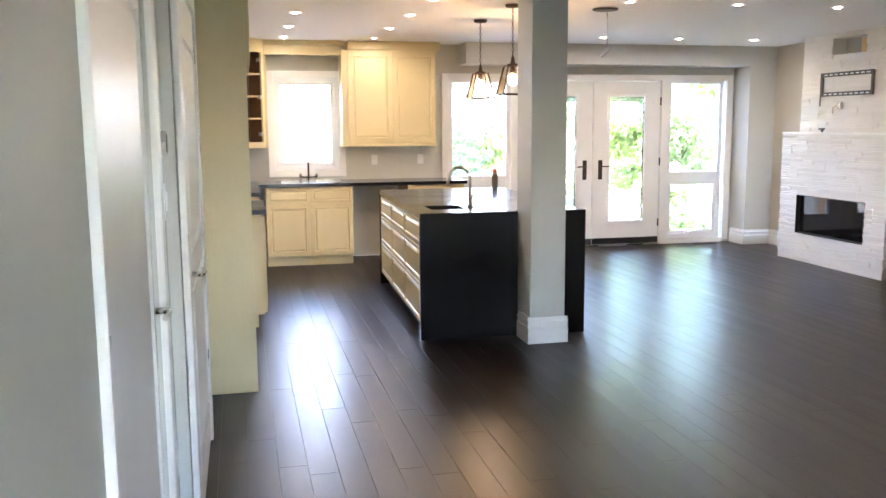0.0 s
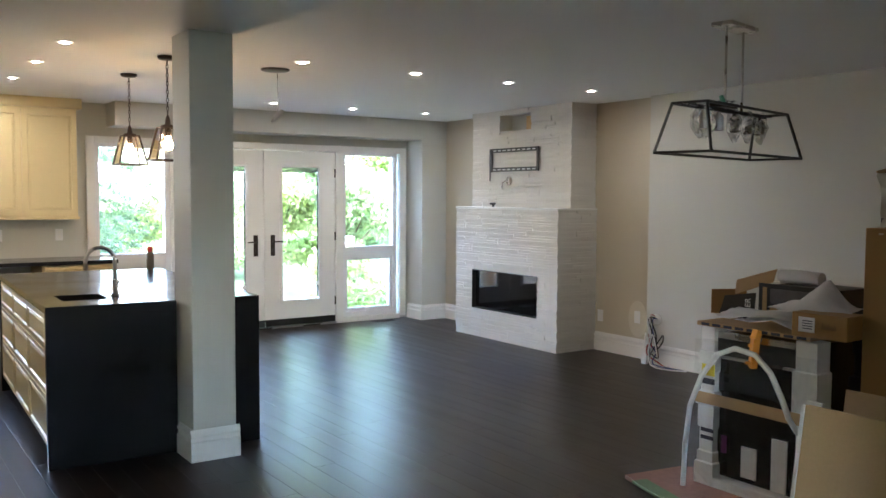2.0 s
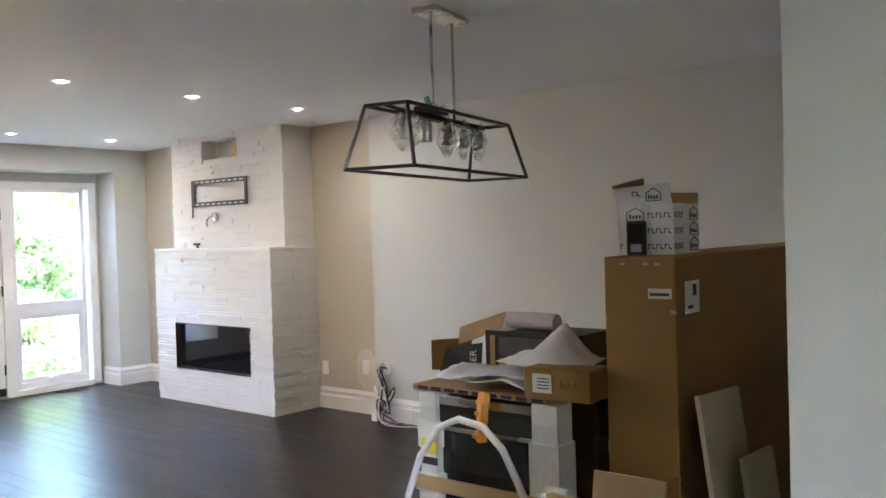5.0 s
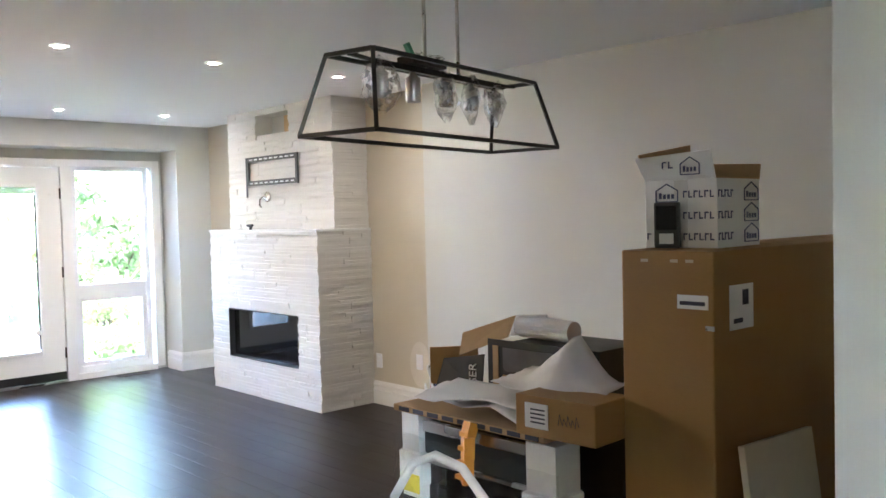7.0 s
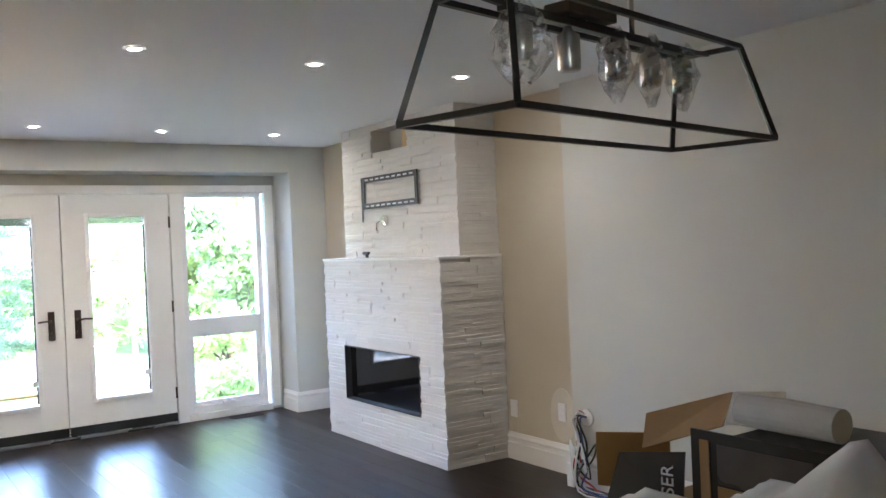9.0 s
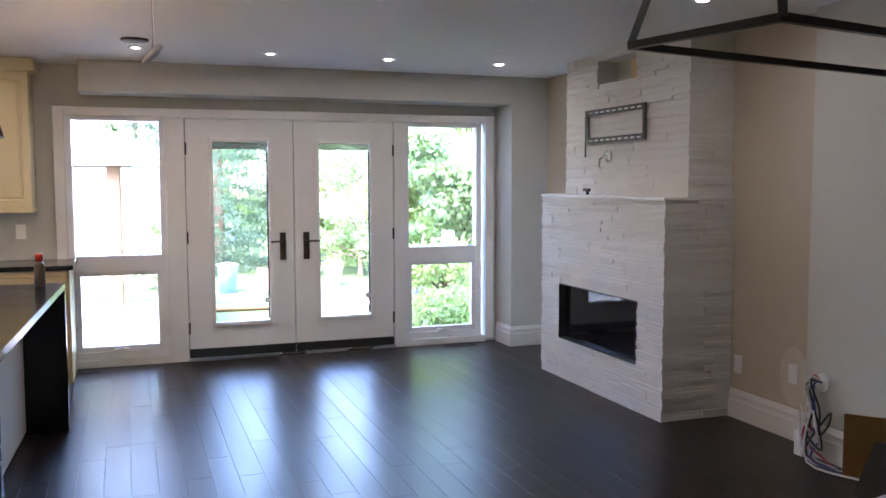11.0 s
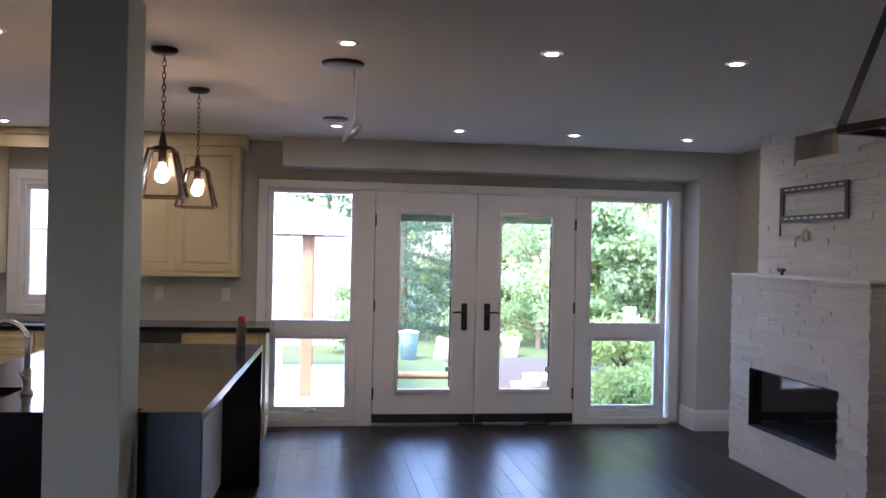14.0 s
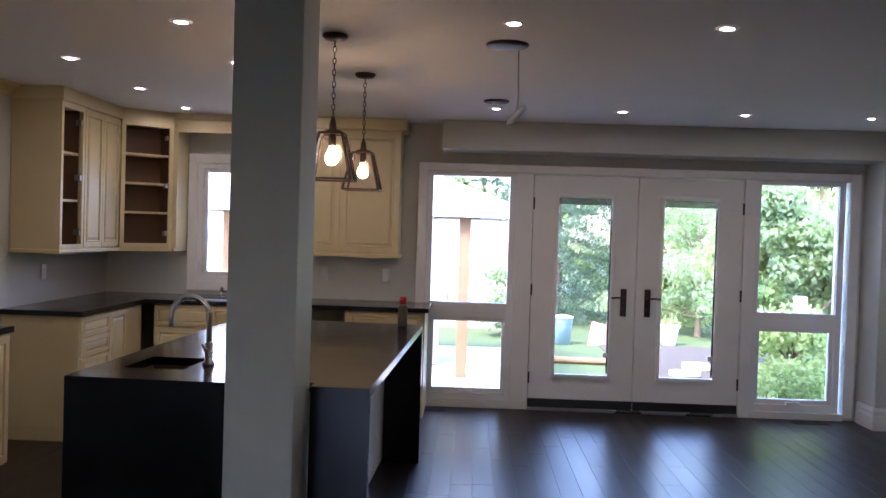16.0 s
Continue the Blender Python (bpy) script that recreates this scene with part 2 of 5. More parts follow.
def baseboard_run(p, q, out):
    """A stepped skirting board from p to q along a wall, standing out towards out."""
    p, q, o = Vector((*p, 0)), Vector((*q, 0)), Vector((*out, 0))
    prof = [(0.0, 0.0), (0.020, 0.0), (0.020, 0.112), (0.013, 0.119), (0.011, 0.140), (0.018, 0.146), (0.018, 0.156), (0.010, 0.168), (0.005, 0.185), (0.0, 0.185)]
    bm = bmesh.new()
    rings = [[bm.verts.new(e + o * a + Vector((0, 0, z))) for a, z in prof] for e in (p, q)]
    n = len(prof)
    for k in range(n):
        bm.faces.new((rings[0][k], rings[0][(k + 1) % n], rings[1][(k + 1) % n], rings[1][k]))
    bm.faces.new(rings[0])
    bm.faces.new(rings[1][::-1])
    return setting("baseboard", bm, TRIM, "white profiled skirting board", "baseboard")


def baseboards():
    for p, q, o in (((7.49, YB - 0.05), (7.49, YN - 0.018), (-1, 0)), ((7.472, YN), (XR, YN), (0, -1)), ((XR, 9.70), (XR, YN), (-1, 0)),
                    ((XR, 7.25), (XR, 8.02), (-1, 0)), ((XR2 - 0.018, 7.25), (XR, 7.25), (0, 1)), ((XR2, 2.985), (XR2, 7.25), (-1, 0)),
                    ((4.74, YS), (4.74, 2.985), (-1, 0)), ((4.72, 2.985), (XR2, 2.985), (0, 1)),
                    ((XH + 0.012, YS), (XH + 0.012, 2.18), (1, 0)), ((XH, 2.18), (XH, 2.40), (1, 0)), ((XH, 3.622), (XH, 3.90), (1, 0)), ((XL, 5.2), (XL, 5.46), (1, 0)),
                    ((XL, YS), (4.74, YS), (0, 1))):
        baseboard_run(p, q, o)


def column():
    x0, x1, y0, y1 = 3.243, 3.498, 6.55, 6.86
    b = bm_box(x0, y0, 0, x1, y1, H, 0.004)
    setting("column", b, PAINT, "square grey painted column beside the island", "column")
    for p, q, o in (((x0 - 0.02, y0), (x1 + 0.02, y0), (0, -1)), ((x0, y0), (x0, 6.795), (-1, 0)), ((x1, y0), (x1, 6.78), (1, 0))):
        baseboard_run(p, q, o)


walls()
baseboards()
column()


# ---- openings ----
def ring(x0, z0, x1, z1, w, y0, y1, bevel=0.003):
    """Four bars round an opening in the rear wall; w: left, right, bottom, top."""
    l, r, bt, t = w
    bm = bm_box(x0, y0, z0, x0 + l, y1, z1, bevel)
    bm_box(x1 - r, y0, z0, x1, y1, z1, bevel, bm=bm)
    if bt:
        bm_box(x0 + l, y0, z0, x1 - r, y1, z0 + bt, bevel, bm=bm)
    if t:
        bm_box(x0 + l, y0, z1 - t, x1 - r, y1, z1, bevel, bm=bm)
    return bm


def pane(x0, z0, x1, z1, y, parent):
    g = part("pane", bm_box(x0, y, z0, x1, y + 0.006, z1), GLASS, parent, "clear glass pane")
    g.visible_shadow = False
    return g


def side_window(n, x0, x1):
    """A tall white window: a fixed light above a cranked awning."""
    w = tagged(new("window_%d" % n), "tall white vinyl window with fixed light above awning", "window", "", "structure")
    y = YB + 0.0
    part("window_frame", ring(x0, 0.06, x1, 2.06, (0.05, 0.05, 0.06, 0.04), y - 0.005, y + 0.09), VINYL, w)
    part("mid_rail", bm_box(x0 + 0.05, y + 0.002, 0.78, x1 - 0.05, y + 0.085, 0.915, 0.004), VINYL, w)
    part("sash", ring(x0 + 0.05, 0.12, x1 - 0.05, 0.78, (0.035, 0.035, 0.04, 0.03), y + 0.02, y + 0.07), VINYL, w)
    pane(x0 + 0.05, 0.915, x1 - 0.05, 2.02, y + 0.045, w)
    pane(x0 + 0.085, 0.16, x1 - 0.085, 0.75, y + 0.045, w)
    xm = (x0 + x1) / 2
    b = bm_box(xm - 0.06, y - 0.03, 0.12, xm + 0.06, y + 0.02, 0.145, 0.006)
    bm_cyl((xm + 0.02, y - 0.02, 0.145), (xm - 0.04, y - 0.03, 0.165), 0.008, bm=b)
    part("crank_handle", b, VINYL, w)
    return w


def garden_door(n, x0, x1, hinge):
    """One leaf of the pair of glazed doors; hinge -1 at the low-x edge."""
    d = tagged(new("door_%d" % n), "closed white glazed garden door with raised blind", "door", "", "structure")
    y0, y1 = YB - 0.02, YB + 0.03
    gx0, gx1, gz0, gz1 = x0 + 0.215, x1 - 0.215, 0.315, 1.86
    b = bm_box(x0, y0, 0.10, gx0, y1, 2.045, 0.002)
    bm_box(gx1, y0, 0.10, x1, y1, 2.045, 0.002, bm=b)
    bm_box(gx0, y0, 0.10, gx1, y1, gz0, 0.0, bm=b)
    bm_box(gx0, y0, gz1, gx1, y1, 2.045, 0.0, bm=b)
    part("leaf", b, TRIM, d)
    part("glazing_bead", ring(gx0 - 0.03, gz0 - 0.03, gx1 + 0.03, gz1 + 0.03, (0.035,) * 4, y0 - 0.020, y0 + 0.004, 0.008), TRIM, d)
    pane(gx0, gz0, gx1, gz1, YB, d)
    part("sweep", bm_box(x0, y0 - 0.012, 0.025, x1, y1, 0.10, 0.002), BLACK, d, "black rubber door sweep")
    b = bmesh.new()
    for k in range(7):
        bm_box(gx0 + 0.004, YB - 0.014, gz1 - 0.010 - k * 0.0085, gx1 - 0.004, YB - 0.002, gz1 - 0.003 - k * 0.0085, bm=b)
    part("blind", b, shade("dark_blind_slats", (0.10, 0.10, 0.10), 0.5) if n == 1 else bpy.data.materials["dark_blind_slats"], d, "gathered grey slats of the built-in blind")
    part("blind_track", bm_box(gx1 - 0.016, YB - 0.016, gz0 + 0.02, gx1 - 0.004, YB - 0.004, gz1 - 0.07), BLACK, d, "dark slider track of the blind")
    part("blind_slider", bm_box(gx1 - 0.045, YB - 0.026, gz0 + 0.16, gx1 - 0.004, YB - 0.017, gz0 + 0.20, 0.003), VINYL, d, "small white blind slider")
    hx = x1 if hinge > 0 else x0
    for z in (0.28, 1.05, 1.80):
        part("hinge", bm_cyl((hx, y0 - 0.008, z - 0.05), (hx, y0 - 0.008, z + 0.05), 0.009), BRONZE, d)
    lx = x1 - 0.10 if hinge < 0 else x0 + 0.10
    h = part("door_handle", bm_box(lx - 0.026, y0 - 0.012, 0.84, lx + 0.026, y0, 1.08, 0.004), BRONZE, d, "dark bronze lever handle on a long plate")
    s = -1 if hinge < 0 else 1
    b = bm_cyl((lx, y0, 1.0), (lx, y0 - 0.055, 1.0), 0.010)
    bm_tube([(lx, y0 - 0.05, 1.0), (lx + s * 0.05, y0 - 0.055, 1.005), (lx + s * 0.11, y0 - 0.05, 1.0)], 0.008, bm=b)
    part("lever", b, BRONZE, h, smooth=True)
    part("lock_turn", bm_cyl((lx, y0, 0.90), (lx, y0 - 0.03, 0.90), 0.012), BRONZE, h)
    return d


def casing(x0, z0, x1, z1, w, y, name="trim"):
    return setting(name, ring(x0, z0, x1, z1, w, y - 0.022, y, 0.004), TRIM, "white painted casing round the openings", "trim")


def openings():
    side_window(1, 3.73, 4.50)
    side_window(2, 6.57, 7.34)
    garden_door(1, 4.659, 5.560, -1)
    garden_door(2, 5.567, 6.466, 1)
    # Black bars added behind the door gaps: they paint them dark and stop leaking light.
    for x in (4.6555, 5.5635, 6.4695):
        setting("weatherstrip", bm_box(x - 0.012, YB + 0.032, 0.03, x + 0.012, YB + 0.06, 2.047), BLACK, "added black bar that darkens the door gap", "weatherstrip")
    setting("weatherstrip", bm_box(4.668, YB + 0.032, 2.03, 6.457, YB + 0.06, 2.047), BLACK, "added black bar that darkens the gap above the doors", "weatherstrip")
    setting("trim", ring(3.65, 0.03, 7.45, 2.127, (0.08, 0.08, 0.0, 0.068), YB - 0.045, YB - 0.02, 0.004), TRIM, "white painted casing round the garden doors", "trim")
    for x0, x1 in ((4.50, 4.652), (6.473, 6.57)):
        setting("trim", bm_box(x0, YB - 0.04, 0.0, x1, YB + 0.12, 2.059, 0.004), TRIM, "white painted post between door and window", "trim")
    for x0, x1 in ((3.73, 4.50), (6.57, 7.37)):
        setting("trim", bm_box(x0, YB - 0.042, 0.0, x1, YB + 0.1, 0.058, 0.003), TRIM, "white painted sill board", "trim")
    b = thing("door_bolt", "small steel bolt at the foot of the garden doors", "bolt", (5.5635, YB - 0.034, 0.03))
    part("barrel", bm_cyl((0, 0, 0), (0, 0, 0.045), 0.007, seg=12), CHROME, b, smooth=True)
    part("knob", bm_lathe([(0.009, 0.045), (0.011, 0.050), (0.006, 0.058)], 12), CHROME, b, smooth=True)
    setting("threshold", bm_box(4.652, YB - 0.06, 0.0, 6.473, YB + 0.12, 0.022, 0.004), STEEL, "pale metal door threshold", "threshold")
    setting("trim", bm_box(4.652, YB - 0.03, 2.051, 6.473, YB + 0.1, 2.0595, 0.002), TRIM, "white painted door head jamb", "trim")
    w = tagged(new("window_3"), "white casement window above the kitchen sink", "window", "", "structure")
    part("window_frame", ring(KX0, KZ0, KX1, KZ1, (0.05, 0.05, 0.05, 0.05), YB - 0.004, YB + 0.09), VINYL, w)
    part("sash", ring(KX0 + 0.05, KZ0 + 0.05, KX1 - 0.05, KZ1 - 0.05, (0.035, 0.035, 0.04, 0.035), YB + 0.02, YB + 0.07), VINYL, w)
    pane(KX0 + 0.08, KZ0 + 0.08, KX1 - 0.08, KZ1 - 0.08, YB + 0.045, w)
    part("crank_handle", bm_box(1.98, YB - 0.03, 1.035, 2.10, YB - 0.004, 1.06, 0.005), VINYL, w)
    setting("trim", ring(1.625, 0.945, 2.505, 2.145, (0.08, 0.08, 0.08, 0.08), YB - 0.022, YB - 0.001, 0.004), TRIM, "white painted casing round the kitchen window", "trim")


openings()


# ---- kitchen ----
def raised_door(x0, z0, x1, z1, material, parent, name="door", thick=0.02, rail=0.06):
    """A raised-panel front in the xz plane, its face at y = -thick."""
    b = bm_box(x0, -thick, z0, x1, 0, z1, 0.002)
    w, h = x1 - x0, z1 - z0
    r = min(rail, h * 0.27)
    f = max((f for f in b.faces if f.normal.y < -0.9), key=lambda f: f.calc_area())
    for t, d in ((r, 0.0), (0.004, 0.004), (0.006, -0.001), (0.008, -0.011), (0.004, 0.0), (min(0.026, h * 0.08), 0.008)):
        bmesh.ops.inset_region(b, faces=[f], thickness=t, depth=d)
    return part(name, b, material, parent)


def base_cabinet(name, w, fronts, at, rz, label, depth=0.58, h=0.865, toe=0.10, ends=True):
    """A base unit with its face along local x at y = 0 and its body behind; fronts: (kind, x0, x1, z0, z1)."""
    c = thing(name, label, "cabinet", at, rz)
    part("body", bm_box(0, 0.0, toe, w, depth, h, 0.002), CREAM, c)
    part("toe_kick", bm_box(0.0, 0.05, 0.0, w, depth, toe - 0.002), CREAM, c)
    for kind, x0, x1, z0, z1 in fronts:
        raised_door(x0 + 0.003, z0, x1 - 0.003, z1, CREAM, c, kind, rail=0.05 if kind == "door" else 0.03)
    return c


def counter(name, bm, label):
    return tagged(part(name, bm, STONE), label, "worktop")


ISLAND = pose(2.52, 6.83, 0, 0, 0, -1.9)
TOP = 0.912


def island():
    """Built from its near corner; notched round the column."""
    w, l, t = 1.226, 2.36, 0.04
    c0, c1, cy = 0.715, 0.992, 0.08
    s = thing("kitchen_island", "kitchen island with dark quartz waterfall ends and cream drawers", "island", (0, 0, 0))
    s.matrix_basis = ISLAND
    part("waterfall_end", bm_box(0, 0, 0.0, c0, t, TOP, 0.002), STONE, s)
    part("waterfall_end", bm_box(c1, 0, 0.0, w, t, TOP, 0.002), STONE, s)
    part("waterfall_end", bm_box(0, l - t, 0.0, w, l, TOP, 0.002), STONE, s)
    sx0, sx1, sy0, sy1 = 0.13, 0.39, 0.255, 0.58
    b = bm_holed(0, cy, w, l - t, sx0, sy0, sx1, sy1, TOP - 0.038, TOP)
    bm_box(0, t, TOP - 0.038, c0, cy, TOP, bm=b)
    bm_box(c1, t, TOP - 0.038, w, cy, TOP, bm=b)
    part("top", b, STONE, s)
    z1 = TOP - 0.039
    b = bm_box(sx0 - 0.01, sy0 - 0.01, 0.70, sx1 + 0.01, sy1 + 0.01, 0.708)
    for q in ((sx0 - 0.01, sy0 - 0.01, sx0, sy1 + 0.01), (sx1, sy0 - 0.01, sx1 + 0.01, sy1 + 0.01), (sx0, sy0 - 0.01, sx1, sy0), (sx0, sy1, sx1, sy1 + 0.01)):
        bm_box(q[0], q[1], 0.708, q[2], q[3], z1, bm=b)
    part("sink", b, RAWBOX, s, "small dark undermount prep sink")
    part("drain", bm_lathe([(0.03, 0.7085), (0.03, 0.711), (0.012, 0.7115)], 20, ((sx0 + sx1) / 2, (sy0 + sy1) / 2, 0)), STEEL, s, smooth=True)
    part("body", bm_box(0.03, t + 0.002, 0.10, sx0 - 0.02, l - t - 0.002, z1), CREAM, s)
    part("back_panel", bm_box(sx1 + 0.02, cy + 0.004, 0.02, 0.985, l - t - 0.002, z1), TRIM, s, "white painted back panel under the overhang")
    part("toe_kick", bm_box(0.08, t + 0.002, 0.0, sx0 - 0.02, l - t - 0.002, 0.098), BLACK, s)
    n, a, e = 3, t, l - t
    dw = (e - a) / n
    for k in range(n):
        for z0, zt in ((0.115, 0.40), (0.41, 0.66), (0.67, 0.86)):
            d = raised_door(0.004, z0, dw - 0.004, zt, CREAM, s, "drawer", rail=0.035)
            d.matrix_basis = pose(0.03, a + (k + 1) * dw, 0, 0, 0, -90)
    return s


def kitchen():
    island()
    base_cabinet("base_cabinet", 0.94, [("drawer", 0, 0.47, 0.69, 0.855), ("drawer", 0.47, 0.94, 0.69, 0.855), ("door", 0, 0.47, 0.115, 0.68), ("door", 0.47, 0.94, 0.115, 0.68)],
                 (1.56, 10.45, 0), 0, "cream raised-panel sink base cabinet")
    base_cabinet("base_cabinet", 0.65, [("drawer", 0.02, 0.63, 0.69, 0.855), ("door", 0.02, 0.63, 0.115, 0.68)],
                 (3.12, 10.45, 0), 0, "cream raised-panel base cabinet beside the window")
    base_cabinet("base_cabinet", 1.13, [("drawer", 0.0, 0.46, 0.72, 0.855), ("drawer", 0.0, 0.46, 0.58, 0.71), ("drawer", 0, 0.46, 0.115, 0.57), ("door", 0.46, 0.78, 0.115, 0.855)],
                 (1.45, 9.32, 0), 90, "cream base cabinet with drawers in the kitchen corner", depth=0.545)
    base_cabinet("base_cabinet", 0.83, [("door", 0.0, 0.415, 0.115, 0.855), ("door", 0.415, 0.83, 0.115, 0.855)],
                 (1.45, 7.55, 0), 90, "cream base cabinet run beside the range gap", depth=0.545)
    b = bm_box(XK + 0.003, 10.41, 0.868, 3.80, YB - 0.003, 0.905, 0.003)
    bm_box(XK + 0.003, 9.28, 0.868, 1.485, 10.41, 0.905, 0.003, bm=b)
    counter("worktop", b, "dark quartz L-shaped worktop on cream cabinets")
    counter("worktop", bm_box(XK + 0.003, 7.53, 0.868, 1.485, 8.40, 0.905, 0.003), "dark quartz worktop beside the range gap")
    u = thing("wall_cabinet", "cream two-door raised-panel wall cabinet with crown", "cabinet", (2.51, 10.74, 0))
    part("body", bm_box(0, 0, 1.32, 1.0, YB - 10.742, 2.36, 0.002), CREAM, u)
    raised_door(0.004, 1.335, 0.50, 2.34, CREAM, u)
    raised_door(0.506, 1.335, 0.996, 2.34, CREAM, u)
    part("light_rail", bm_box(-0.01, -0.03, 1.29, 1.01, 0.30, 1.32, 0.006), CREAM, u)
    part("crown", bm_box(-0.005, -0.03, 2.36, 1.05, YB - 10.742, 2.458, 0.012), CREAM, u)
    part("filler", bm_box(-0.07, 0.0, 1.29, -0.002, YB - 10.742, 2.36, 0.002), CREAM, u)
    window_valance()
    wall_crown()
    left_uppers()
    fridge_surround()
    taps()


def wall_crown():
    c = thing("crown_moulding", "cream crown moulding along the kitchen wall top", "moulding", (0, 0, 0))
    bm = bmesh.new()
    prof = [(0.0, 2.37), (0.015, 2.37), (0.02, 2.395), (0.05, 2.425), (0.07, 2.432), (0.07, 2.457), (0.0, 2.457)]
    rings = [[bm.verts.new((XK + 0.001 + a, y, z)) for a, z in prof] for y in (6.93, 9.38)]
    for k in range(len(prof)):
        j = (k + 1) % len(prof)
        bm.faces.new((rings[0][k], rings[0][j], rings[1][j], rings[1][k]))
    bm.faces.new(rings[0])
    bm.faces.new(rings[1])
    part("moulding", bm, CREAM, c)


def window_valance():
    v = thing("window_valance", "cream valance and crown above the kitchen window", "valance", (1.60, 10.74, 0))
    part("board", bm_box(0.0, 0.0, 2.30, 0.835, 0.02, 2.40, 0.003), CREAM, v)
    part("crown", bm_box(-0.04, -0.03, 2.402, 0.865, 0.02, 2.458, 0.01), CREAM, v)


def open_unit(c, w, z0, z1, depth, shelves):
    """Carcass without doors: sides, back, top, bottom, face frame and shelves."""
    part("side", bm_box(0, 0, z0, 0.018, depth, z1), CREAM, c)
    part("side", bm_box(w - 0.018, 0, z0, w, depth, z1), CREAM, c)
    part("back", bm_box(0.018, depth - 0.01, z0, w - 0.018, depth, z1), RAWBOX, c, "brown unpainted cabinet back")
    part("bottom", bm_box(0.018, 0.0, z0, w - 0.018, depth - 0.01, z0 + 0.02), CREAM, c)
    part("top", bm_box(0.018, 0.0, z1 - 0.03, w - 0.018, depth - 0.01, z1), CREAM, c)
    part("lining", bm_box(0.018, 0.02, z0 + 0.02, 0.022, depth - 0.01, z1 - 0.03), RAWBOX, c, "brown unpainted cabinet lining")
    part("lining", bm_box(w - 0.022, 0.02, z0 + 0.02, w - 0.018, depth - 0.01, z1 - 0.03), RAWBOX, c, "brown unpainted cabinet lining")
    part("face_frame", ring(0, z0, w, z1, (0.035, 0.035, 0.035, 0.04), -0.02, 0.0, 0.002), CREAM, c)
    for z in shelves:
        part("shelf", bm_box(0.022, 0.02, z, w - 0.022, depth - 0.012, z + 0.018), CREAM, c)
    for z in (z0 + 0.12, (z0 + z1) / 2, z1 - 0.12):
        part("hinge", bm_box(w - 0.06, -0.014, z - 0.02, w - 0.03, 0.03, z + 0.02, 0.004), STEEL, c)


def left_uppers():
    z0, z1, d = 1.32, 2.36, 0.335
    a = thing("wall_cabinet", "cream wall cabinet without doors, brown inside, empty shelves", "cabinet", (1.24, 9.40, 0), 90)
    open_unit(a, 0.37, z0, z1, d, (1.66, 2.0))
    b = thing("wall_cabinet", "cream two-door raised-panel wall cabinet on the kitchen wall", "cabinet", (1.24, 9.775, 0), 90)
    part("body", bm_box(0, 0, z0, 0.64, d, z1, 0.002), CREAM, b)
    raised_door(0.004, z0 + 0.012, 0.318, z1 - 0.012, CREAM, b, rail=0.05)
    raised_door(0.322, z0 + 0.012, 0.636, z1 - 0.012, CREAM, b, rail=0.05)
    c = thing("wall_cabinet", "cream diagonal corner wall cabinet without door, three shelves", "cabinet", (1.255, 10.43, 0), 43)
    open_unit(c, 0.44, z0, z1, 0.20, (1.60, 1.84, 2.08))
    f = thing("wall_cabinet", "narrow cream end panel beside the kitchen window", "cabinet", (1.50, 10.76, 0))
    part("body", bm_box(0.05, 0, z0, 0.115, YB - 10.762, z1, 0.002), CREAM, f)
    for nm, z, h, o in (("light_rail", 1.29, 0.03, 0.028), ("crown", 2.36, 0.098, 0.035)):
        m = thing("cabinet_moulding", "cream moulding along the kitchen wall cabinets", "moulding", (0, 0, 0))
        bm = bm_box(XK + 0.004, 9.385, z, 1.24 + o, 10.43, z + h, 0.008)
        part(nm, bm, CREAM, m)
        bm = bmesh.new()
        q = [(1.24 + o, 10.43), (1.575 + o * 0.4, 10.745 - o), (1.615, 10.745 - o), (1.615, YB - 0.003), (XK + 0.004, YB - 0.003), (XK + 0.004, 10.43)]
        lo = [bm.verts.new((x, y, z)) for x, y in q]
        hi = [bm.verts.new((x, y, z + h)) for x, y in q]
        bm.faces.new(lo)
        bm.faces.new(hi)
        for k in range(len(q)):
            j = (k + 1) % len(q)
            bm.faces.new((lo[k], lo[j], hi[j], hi[k]))
        part(nm, bm, CREAM, m)


def fridge_surround():
    f = thing("fridge_surround", "cream tall end panels with cabinet over the fridge gap", "cabinet", (0, 0, 0))
    part("end_panel", bm_box(XK + 0.003, 5.88, 0, 1.36, 5.90, 2.36, 0.002), CREAM, f)
    part("end_panel", bm_box(XK + 0.003, 6.89, 0, 1.36, 6.91, 2.36, 0.002), CREAM, f)
    part("body", bm_box(XK + 0.003, 5.902, 1.85, 1.36, 6.888, 2.36), CREAM, f)
    for k in (0, 1):
        d = raised_door(0.004, 1.86, 0.488, 2.35, CREAM, f, rail=0.05)
        d.matrix_basis = pose(1.36, 5.905 + k * 0.49, 0, 0, 0, 90)
    part("crown", bm_box(XK + 0.003, 5.87, 2.36, 1.40, 6.92, 2.458, 0.01), CREAM, f)


